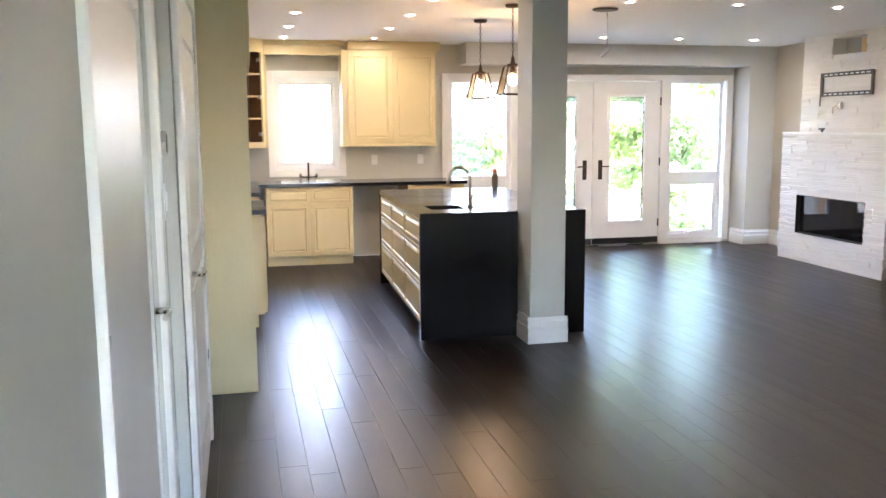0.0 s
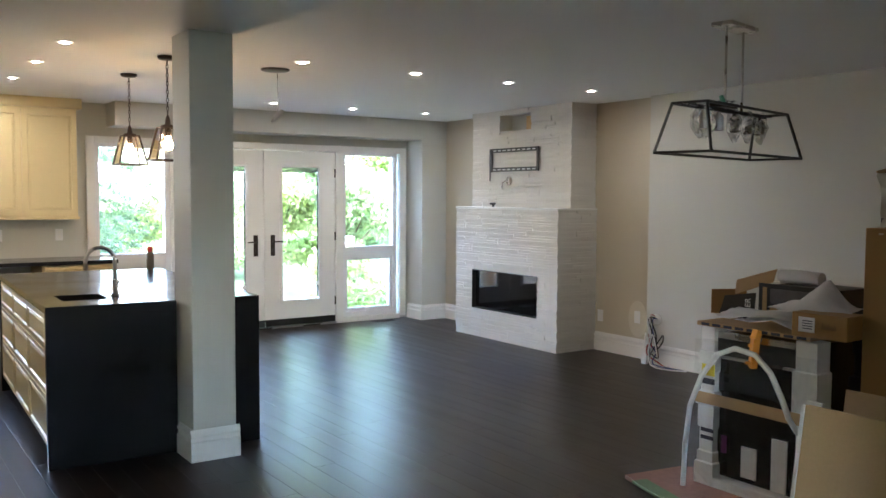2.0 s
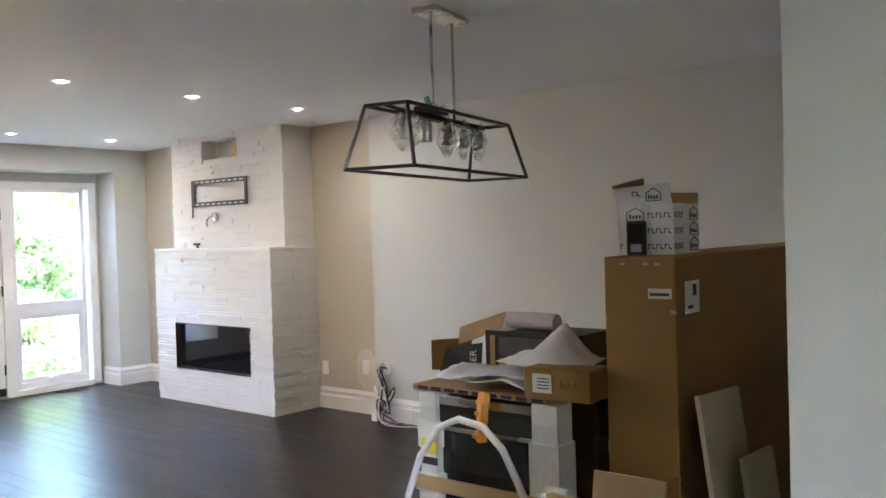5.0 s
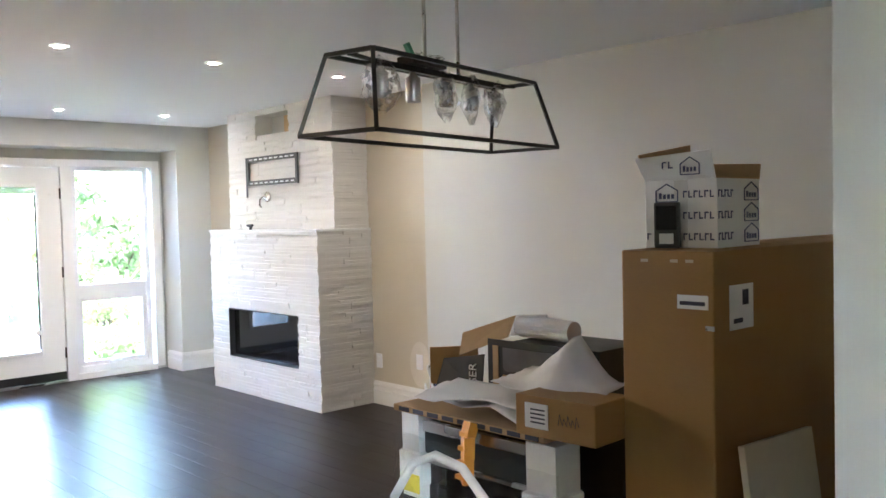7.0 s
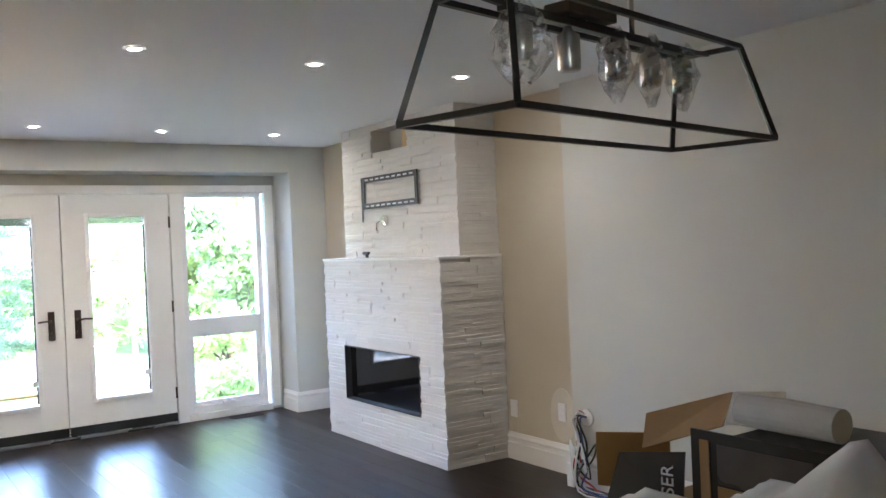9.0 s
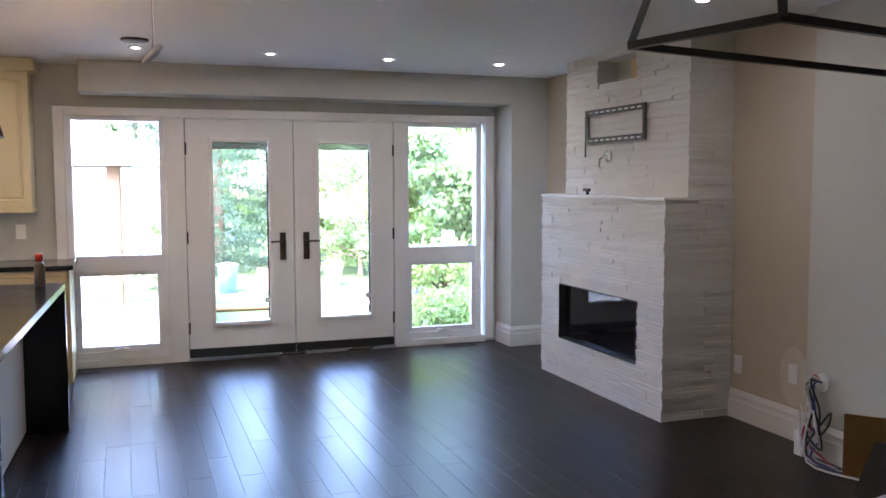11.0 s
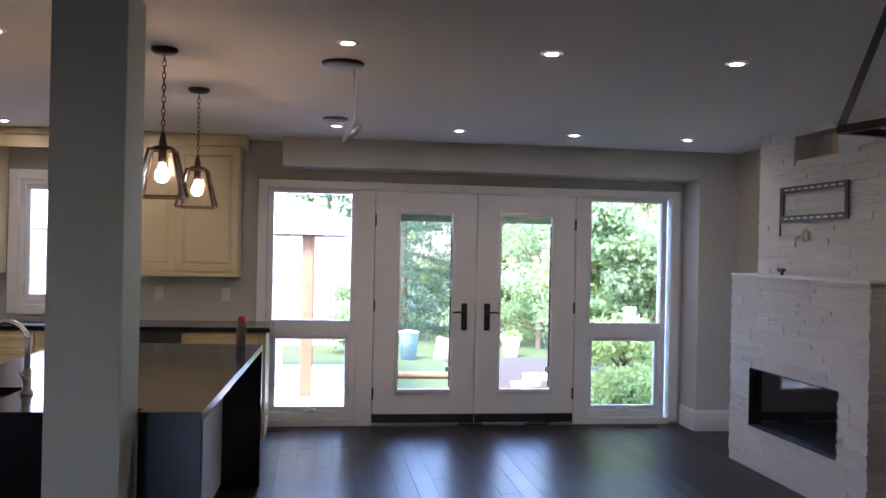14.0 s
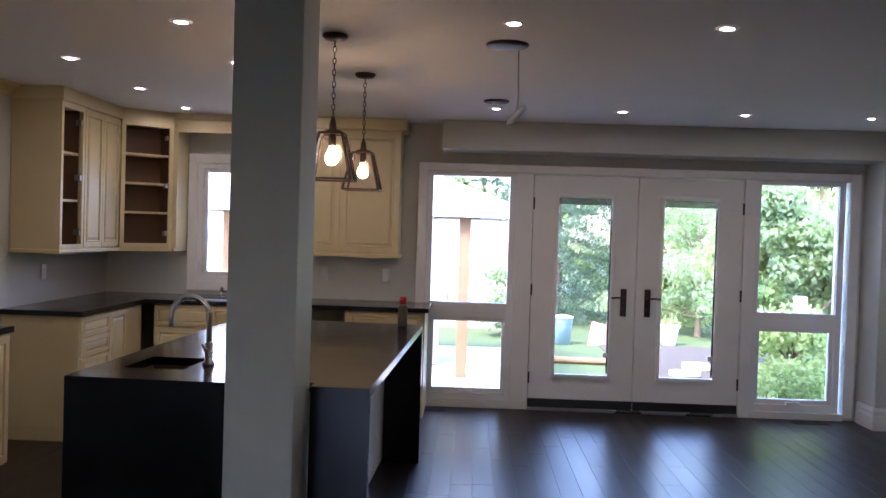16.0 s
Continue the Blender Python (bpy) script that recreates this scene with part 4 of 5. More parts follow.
# ---- loose things by the east wall ----
LABEL = shade("paper_label", (0.8, 0.8, 0.78), 0.6, 0.03)
INK = shade("dark_ink", (0.03, 0.03, 0.05), 0.6, 0.1)
NAVY = shade("navy_print", (0.05, 0.06, 0.13), 0.6, 0.1)
PAPER = shade("grey_white_paper", (0.62, 0.61, 0.62), 0.8, 0.05, 30, 4, 0.2)
ORANGE = shade("orange_strap", (0.75, 0.30, 0.03), 0.45, 0.1)
TAN = shade("tan_band", (0.50, 0.33, 0.16), 0.6, 0.08)
PRINTBOX = shade("printed_black_board", (0.018, 0.018, 0.021), 0.4, 0.3, 14, 3, 0.05)
PANEL = shade("pale_board", (0.55, 0.50, 0.38), 0.6, 0.06, 30, 2, 0.1)
TAPE_CLEAR = shade("shiny_clear_tape", (0.62, 0.61, 0.58), 0.2, 0.05)
TAPE_GLINT = shade("packing_tape_glint", (0.60, 0.50, 0.34), 0.15, 0.05)


def tall_box():
    x0, x1, y0, y1, h = 5.48, 7.42, 3.60, 3.875, 1.40
    c = thing("cardboard_box", "tall flat brown cardboard box standing on edge", "box", (0, 0, 0))
    part("body", bm_box(x0, y0, 0.0, x1, y1, h, 0.006), CARD, c)
    # Small pale flecks paint the glints of packing tape along the top edge.
    for y in (3.655, 3.70, 3.79):
        part("tape", bm_box(x0 - 0.0015, y, h - 0.030, x0 + 0.001, y + 0.022, h - 0.022), TAPE_GLINT, c, "painted glint of clear packing tape")
    part("seam", bm_box(x0 + 0.02, (y0 + y1) / 2 - 0.002, h - 0.001, x1 - 0.02, (y0 + y1) / 2 + 0.002, h + 0.002), CARD_IN, c)
    l = part("label", bm_box(x0 - 0.002, 3.614, 1.252, x0 + 0.001, 3.702, 1.288), LABEL, c, "white paper label")
    part("print", bm_box(x0 - 0.0032, 3.622, 1.262, x0 - 0.0021, 3.694, 1.272), INK, l)
    l = part("label", bm_box(5.557, y0 - 0.002, 1.193, 5.677, y0 + 0.001, 1.309), LABEL, c, "white shipping label")
    part("print", bm_box(5.62, y0 - 0.0032, 1.255, 5.65, y0 - 0.0021, 1.295), INK, l)
    part("print", bm_box(5.575, y0 - 0.0032, 1.21, 5.62, y0 - 0.0021, 1.222), INK, l)
    for z in (1.20, 0.62, 0.48, 0.30):
        part("staple", bm_box(x0 - 0.0015, 3.598, z, x0 + 0.001, 3.622, z + 0.012), STEEL, c)


def house_mark(parent, at, rz, w, h):
    """A plain house-shaped outline round a bar, in dark ink."""
    bm = bmesh.new()
    P = [(0, 0), (w, 0), (w, h * 0.62), (w * 0.5, h), (0, h * 0.62)]
    for k in range(5):
        a, b = P[k], P[(k + 1) % 5]
        bm_bar((a[0], -0.0008, a[1]), (b[0], -0.0008, b[1]), 0.0028, bm)
    for k in range(4):
        x = w * (0.14 + 0.19 * k)
        bm_box(x, -0.0016, h * 0.16, x + w * 0.12, 0.0, h * (0.50 if k == 0 else 0.42), bm=bm)
    part("print_mark", bm, NAVY, parent).matrix_basis = pose(*at, 0, 0, rz)


def letter_bars(parent, at, rz, n, w, h):
    """A row of small upright bars in place of letters."""
    bm = bmesh.new()
    for k in range(n):
        x = k * w * 1.35
        bm_box(x, -0.0014, 0, x + w * 0.3, 0.0, h, bm=bm)
        bm_box(x + w * 0.3, -0.0014, 0 if k % 2 else h * 0.78, x + w, 0.0, h * 0.2 if k % 2 else h, bm=bm)
    part("print_bar", bm, NAVY, parent).matrix_basis = pose(*at, 0, 0, rz)


def printed_box():
    c = thing("printed_box", "open white printed cardboard box on the tall carton", "box", (5.60, 3.655, 1.402), 3)
    w, d, h = 0.25, 0.215, 0.185
    W = shade("white_printed_board", (0.72, 0.72, 0.70), 0.6, 0.04, 40, 4, 0.08)
    part("bottom", bm_box(0, 0, 0, w, d, 0.004), W, c)
    for n, q in (("front", (0, 0, w, 0.004)), ("back", (0, d - 0.004, w, d)), ("side", (0, 0.004, 0.004, d - 0.004)), ("side", (w - 0.004, 0.004, w, d - 0.004))):
        part(n, bm_box(q[0], q[1], 0.004, q[2], q[3], h, 0.0008), W, c)

    def flap(p, q, r, s, m=W):
        bm = bmesh.new()
        v = [Vector(t) for t in (p, q, r, s)]
        n = (v[1] - v[0]).cross(v[2] - v[0]).normalized() * 0.004
        lo, hi = [bm.verts.new(t) for t in v], [bm.verts.new(t + n) for t in v]
        bm.faces.new(lo)
        bm.faces.new(hi)
        for k in range(4):
            bm.faces.new((lo[k], lo[(k + 1) % 4], hi[(k + 1) % 4], hi[k]))
        return part("flap", bm, m, c)
    flap((0, 0.004, h), (0, d, h), (-0.030, d + 0.014, h + 0.060), (-0.014, 0.012, h + 0.074))
    flap((0.004, d, h), (w, d, h), (w + 0.075, d + 0.04, h + 0.115), (0.03, d + 0.04, h + 0.075), CARD_IN)
    flap((w, 0, h), (w, d, h), (w + 0.05, d + 0.01, h + 0.055), (w + 0.055, 0.02, h + 0.045), CARD_IN)
    flap((0, 0, h), (w, 0, h), (w - 0.01, 0.045, h - 0.035), (0.01, 0.045, h - 0.035), CARD_IN)
    for k in range(3):
        z = 0.012 + k * 0.057
        house_mark(c, (-0.0005, d - 0.035, z), -90, 0.066, 0.048)
        letter_bars(c, (-0.0005, 0.098, z + 0.009), -90, 6, 0.0115, 0.019)
        letter_bars(c, (0.004, -0.0005, z + 0.009), 0, 5, 0.013, 0.020)
        house_mark(c, (0.155, -0.0005, z), 0, 0.085, 0.050)
    letter_bars(c, (-0.0005, d - 0.006, 0.022), -90, 1, 0.012, 0.018)
    house_mark(c, (-0.0185, 0.095, h + 0.012), -90, 0.055, 0.046)
    letter_bars(c, (-0.0195, 0.15, h + 0.030), -90, 2, 0.014, 0.019)
    part("tape", bm_box(-0.0008, 0.085, 0.002, 0.0, 0.125, h - 0.002), TAPE_CLEAR, c, "clear packing tape")
    p = thing("pocket_device", "small black handheld device leaning on the box", "device", (5.575, 3.79, 1.402), -78)
    part("body", bm_box(-0.036, -0.010, 0.0, 0.036, 0.008, 0.125, 0.006), BLACK, p)
    part("screen", bm_box(-0.028, -0.0118, 0.05, 0.028, -0.0095, 0.115), BLACKGLASS, p)
    part("keys", bm_box(-0.02, -0.0118, 0.012, 0.02, -0.0095, 0.04, 0.0006), STEEL, p)


def foam_post(c, x0, y0, x1, y1, h, seed):
    """A moulded corner post with steps and hollows."""
    rnd = random.Random(seed)
    bm = bmesh.new()
    z = 0.0
    rings = []
    while z < h:
        s = min(h, z + rnd.uniform(0.05, 0.14))
        k = rnd.choice((0.0, 0.010, 0.018))
        for zz in (z, s - 0.006):
            rings.append([bm.verts.new((x, y, min(zz, h))) for x, y in ((x0 + k, y0 + k), (x1 - k * 0.3, y0 + k), (x1 - k * 0.3, y1 - k), (x0 + k, y1 - k))])
        z = s
    for p, q in zip(rings, rings[1:]):
        for i in range(4):
            bm.faces.new((p[i], p[(i + 1) % 4], q[(i + 1) % 4], q[i]))
    bm.faces.new(rings[0])
    bm.faces.new(rings[-1])
    return part("foam_post", bm, FOAM, c, "white polystyrene corner post")


def wrapped_dishwasher():
    """An appliance in its packing, its front to -x."""
    x0, x1, y0, y1, h = 5.36, 5.95, 4.03, 4.69, 0.86
    c = thing("packed_appliance", "black appliance in foam posts and clear plastic wrap", "appliance", (0, 0, 0))
    part("body", bm_box(x0 + 0.05, y0 + 0.05, 0.07, x1 - 0.03, y1 - 0.05, h - 0.03, 0.006), BLACKGLASS, c)
    part("control_panel", bm_box(x0 + 0.035, y0 + 0.06, h - 0.15, x0 + 0.05, y1 - 0.06, h - 0.04, 0.004), BLACK, c)
    part("trim_strip", bm_box(x0 + 0.03, y0 + 0.06, h - 0.165, x0 + 0.05, y1 - 0.06, h - 0.152), STEEL, c)
    part("top_strip", bm_box(x0 + 0.01, y0 + 0.09, h - 0.055, x0 + 0.03, y1 - 0.10, h - 0.02, 0.003), STEEL, c)
    foam_post(c, x0 - 0.01, y1 - 0.10, x0 + 0.11, y1 + 0.02, h, 2)
    foam_post(c, x0 - 0.01, y0 - 0.02, x0 + 0.11, y0 + 0.11, h, 5)
    foam_post(c, x1 - 0.10, y0 - 0.02, x1 + 0.01, y0 + 0.09, h, 8)
    foam_post(c, x1 - 0.10, y1 - 0.09, x1 + 0.01, y1 + 0.02, h, 11)
    part("foam_base", bm_box(x0 - 0.01, y0 + 0.11, 0.0, x1 - 0.1, y1 - 0.1, 0.065, 0.008), FOAM, c, "white polystyrene base")
    part("top_board", bm_box(x0 - 0.012, y0 + 0.02, h, x1, y1 + 0.02, h + 0.022, 0.003), CARD_IN, c, "cardboard packing lid")
    for k in range(9):
        y = y0 + 0.04 + k * 0.07
        part("print_bar", bm_box(x0 - 0.014, y, h + 0.004, x0 - 0.011, y + 0.05, h + 0.018), INK, c)
    part("tan_band", bm_box(x0 - 0.016, y0 - 0.025, 0.45, x0 - 0.011, y1 + 0.025, 0.51, 0.001), TAN, c, "tan plastic band")
    pts = [(x0 - 0.02, 4.33, h + 0.02), (x0 - 0.034, 4.332, h - 0.02), (x0 - 0.03, 4.34, h - 0.09), (x0 - 0.02, 4.355, h - 0.17)]
    b = bmesh.new()
    for p, q in zip(pts, pts[1:]):
        bm_bar(p, q, 0.034, b)
    for k in range(4):
        bm_box(x0 - 0.05, 4.315 + k * 0.008, h - 0.02 - k * 0.045, x0 - 0.02, 4.355 + k * 0.008, h - 0.005 - k * 0.045, 0.003, bm=b)
    part("strap", b, ORANGE, c, "orange plastic clip strap")
    rnd = random.Random(9)
    bm = bmesh.new()
    grid = []
    for i in range(13):
        row = []
        for j in range(15):
            y = y0 - 0.03 + (y1 - y0 + 0.06) * i / 12
            z = 0.03 + (h - 0.10) * j / 14
            row.append(bm.verts.new((x0 - 0.012 + rnd.uniform(-0.003, 0.004), y, z + rnd.uniform(-0.01, 0.01))))
        grid.append(row)
    for i in range(12):
        for j in range(14):
            bm.faces.new((grid[i][j], grid[i + 1][j], grid[i + 1][j + 1], grid[i][j + 1]))
    w = part("plastic_wrap", bm, WRAP, c, "wrinkled clear plastic wrap", True)
    w.visible_shadow = False
    for y, m, z, hh in ((4.68, shade("yellow_label", (0.75, 0.62, 0.05), 0.5), 0.60, 0.06), (4.68, INK, 0.555, 0.03), (4.68, INK, 0.30, 0.02), (4.68, INK, 0.26, 0.02)):
        part("post_label", bm_box(x0 - 0.0115, y - 0.09, z, x0 - 0.0085, y - 0.01, z + hh), m, c)
    part("violet_tag", bm_box(x0 + 0.03, 4.54, 0.20, x0 + 0.036, 4.57, 0.29), shade("violet_tag", (0.30, 0.06, 0.32), 0.5), c)
    part("paper_tag", bm_box(x0 + 0.036, 4.36, 0.10, x0 + 0.042, 4.45, 0.26), LABEL, c, "white paper tag")
    part("paper_tag", bm_box(x0 + 0.03, 4.19, 0.08, x0 + 0.045, 4.27, 0.34), LABEL, c, "white instruction booklet")
    HOSE = shade("white_hose", (0.66, 0.66, 0.64), 0.45, 0.05)
    pts = [(5.24, 4.69, 0.01), (5.24, 4.68, 0.25), (5.24, 4.655, 0.45), (5.24, 4.585, 0.62), (5.24, 4.49, 0.745), (5.24, 4.385, 0.79), (5.24, 4.27, 0.775), (5.24, 4.18, 0.70), (5.24, 4.115, 0.585), (5.25, 4.085, 0.50), (5.29, 4.07, 0.44), (5.338, 4.06, 0.40)]
    o = tagged(part("drain_hose", bm_tube(pts, 0.014, 10), HOSE, None, "", True), "white plastic drain hose arched before the appliance", "hose")


def small_boxes():
    top = 0.883
    b = thing("small_carton", "small brown carton with white label and scribble", "box", (5.34, 3.865, top), 3)
    part("body", bm_box(0, 0, 0, 0.17, 0.27, 0.115, 0.004), CARD, b)
    l = part("label", bm_box(-0.002, 0.155, 0.025, 0.001, 0.235, 0.095), LABEL, b, "white paper label")
    for k in range(4):
        part("print", bm_box(-0.003, 0.165, 0.04 + k * 0.012, -0.0019, 0.215, 0.044 + k * 0.012), INK, l)
    s = bmesh.new()
    for k in range(5):
        bm_tube([(-0.0015, 0.12 - k * 0.014, 0.045), (-0.0015, 0.115 - k * 0.014, 0.075 - (k % 2) * 0.01), (-0.0015, 0.108 - k * 0.014, 0.05)], 0.0009, 6, s)
    part("scribble", s, INK, b)
    k = thing("long_carton", "open black printed long carton with cardboard flaps", "box", (5.62, 4.06, top + 0.002), 0)
    part("bottom", bm_box(0, 0, 0, 0.24, 0.47, 0.006), CARD_IN, k)
    part("front", bm_box(0.0, 0, 0.006, 0.005, 0.47, 0.20), PRINTBOX, k)
    part("back", bm_box(0.235, 0, 0.006, 0.24, 0.47, 0.20), PRINTBOX, k)
    part("end", bm_box(0.005, 0, 0.006, 0.235, 0.005, 0.20), PRINTBOX, k)
    part("top", bm_box(0.005, 0.005, 0.195, 0.235, 0.36, 0.20), PRINTBOX, k)
    part("edge_strip", bm_box(-0.003, 0.03, 0.05, -0.0003, 0.40, 0.085), CARD_IN, k, "bare cardboard edge")
    part("edge_strip", bm_box(-0.003, 0.05, 0.085, -0.0003, 0.075, 0.175), CARD_IN, k, "bare cardboard edge")
    part("edge_strip", bm_box(-0.003, 0.42, 0.02, -0.0003, 0.445, 0.18), CARD_IN, k, "bare cardboard edge")
    part("film_window", bm_box(-0.002, 0.08, 0.09, -0.0002, 0.40, 0.175), shade("grey_film", (0.09, 0.085, 0.09), 0.25, 0.3, 12, 3, 0.2), k, "dull grey plastic film window")
    for q, m in ((((0.10, 0.62, 0.0), (0.03, 0.80, 0.0), (0.03, 0.80, 0.135), (0.10, 0.62, 0.15)), CARD), (((0.03, 0.64, 0.12), (0.05, 0.42, 0.203), (0.10, 0.43, 0.27), (0.07, 0.66, 0.195)), CARD_IN),
                 (((0.055, 0.415, 0.206), (0.09, 0.31, 0.215), (0.15, 0.33, 0.275), (0.10, 0.425, 0.27)), LABEL), (((-0.02, 0.485, 0.0), (-0.05, 0.69, 0.0), (-0.02, 0.67, 0.115), (-0.004, 0.485, 0.145)), PRINTBOX)):
        bm = bmesh.new()
        v = [Vector(c) for c in q]
        n = (v[1] - v[0]).cross(v[3] - v[0]).normalized() * 0.004
        lo, hi = [bm.verts.new(c) for c in v], [bm.verts.new(c + n) for c in v]
        bm.faces.new(lo)
        bm.faces.new(hi)
        for i in range(4):
            bm.faces.new((lo[i], lo[(i + 1) % 4], hi[(i + 1) % 4], hi[i]))
        part("flap", bm, m, k)
    t = bpy.data.curves.new("lettering", "FONT")
    t.body, t.size, t.extrude = "SER", 0.045, 0.0008
    o = new("lettering", t)
    t.materials.append(LABEL)
    o.parent = k
    o.matrix_basis = pose(-0.026, 0.50, 0.045, 90, -90, -90) @ pose(0, 0, 0.002, 10, 0, 0)
    tagged(part("paper_roll", bm_tube([(5.70, 4.22, top + 0.239), (5.705, 4.34, top + 0.241), (5.71, 4.46, top + 0.239)], [0.035, 0.037, 0.035], 18), PAPER), "roll of grey white packing paper on the carton", "paper roll")
    for seed, (cx, cy, cz, sx, sy, tilt) in enumerate(((5.46, 4.36, top + 0.055, 0.22, 0.46, 6), (5.50, 4.13, top + 0.118, 0.17, 0.42, -8), (5.46, 4.30, top + 0.035, 0.20, 0.40, -10))):
        rnd = random.Random(seed + 20)
        bm = bmesh.new()
        n = 12
        g = []
        for i in range(n):
            row = []
            for j in range(n):
                u, v = i / (n - 1) - 0.5, j / (n - 1) - 0.5
                lift = 0.14 * (u + 0.5) * max(0, 1 - abs(v + 0.02) * 3.0) if seed == 1 else 0.025 * max(0, 1 - abs(v + 0.12) * 2.6)
                pz = lift + 0.018 * noise.noise((u * 2.6 + seed * 5, v * 2.6, 0.3)) + 0.006 * noise.noise((u * 9, v * 9, seed)) + 0.03 * u
                row.append(bm.verts.new((u * sx, v * sy, pz)))
            g.append(row)
        for i in range(n - 1):
            for j in range(n - 1):
                bm.faces.new((g[i][j], g[i + 1][j], g[i + 1][j + 1], g[i][j + 1]))
        o = tagged(part("packing_paper", bm, PAPER, smooth=True), "crumpled grey white packing paper sheet", "paper")
        o.matrix_basis = pose(cx, cy, cz, 0, 0, tilt)
        md = o.modifiers.new("thick", "SOLIDIFY")
        md.thickness = 0.002


def boards():
    m = thing("cardboard_sheet", "flat brown cardboard package with foam corners, leaning", "cardboard", (4.96, 3.42, 0), 0)
    part("sheet", bm_box(0, 0.0, 0.0, 0.03, 0.46, 0.645, 0.004), shade("yellow_cardboard", (0.50, 0.33, 0.15), 0.8, 0.06, 60, 2, 0.1), m).matrix_basis = pose(0, 0, 0, 0, 9, 0)
    part("inner_sheet", bm_box(0.012, 0.06, 0.02, 0.024, 0.31, 0.735, 0.003), CARD_IN, m).matrix_basis = pose(0.03, 0, 0, 0, 9, 0)
    for y in (-0.015, 0.40):
        part("corner_foam", bm_box(0.032, y, 0.55, 0.06, y + 0.08, 0.66, 0.004), FOAM, m).matrix_basis = pose(0, 0, 0, 0, 9, 0)
    part("edge_foam", bm_box(0.0, 0.462, 0.0, 0.05, 0.48, 0.64, 0.004), FOAM, m).matrix_basis = pose(0, 0, 0, 0, 9, 0)
    p = tagged(part("leaning_board", bm_box(0, -0.018, 0, 0.42, 0, 0.93, 0.002), PANEL), "pale thin board leaning on the tall carton", "board")
    p.matrix_basis = pose(5.44, 3.40, 0.0, -9, 4, 3)
    p = tagged(part("leaning_board", bm_box(0, -0.018, 0, 0.34, 0, 0.70, 0.002), PANEL), "shorter pale board leaning on the first", "board")
    p.matrix_basis = pose(5.57, 3.33, 0.0, -9, 4, 3)
    bm = bmesh.new()
    P = [(4.80, 3.95), (5.10, 4.97), (5.50, 4.93), (5.62, 4.75), (5.36, 3.86)]
    lo = [bm.verts.new((x, y, 0.001)) for x, y in P]
    hi = [bm.verts.new((x, y, 0.012 + 0.01 * (k % 2))) for k, (x, y) in enumerate(P)]
    bm.faces.new(lo)
    bm.faces.new(hi)
    for k in range(5):
        bm.faces.new((lo[k], lo[(k + 1) % 5], hi[(k + 1) % 5], hi[k]))
    r = tagged(part("floor_mat", bm, shade("faded_red_mat", (0.36, 0.20, 0.16), 0.9, 0.2, 30, 4, 0.4)), "faded red and green cloth under the appliance", "mat")
    part("green_edge", bm_box(0, 0, 0, 0.09, 0.95, 0.014, 0.003), shade("green_cloth", (0.20, 0.30, 0.17), 0.9, 0.15, 40, 4, 0.4), r).matrix_basis = pose(4.80, 3.97, 0.008, 0, 0, -16)


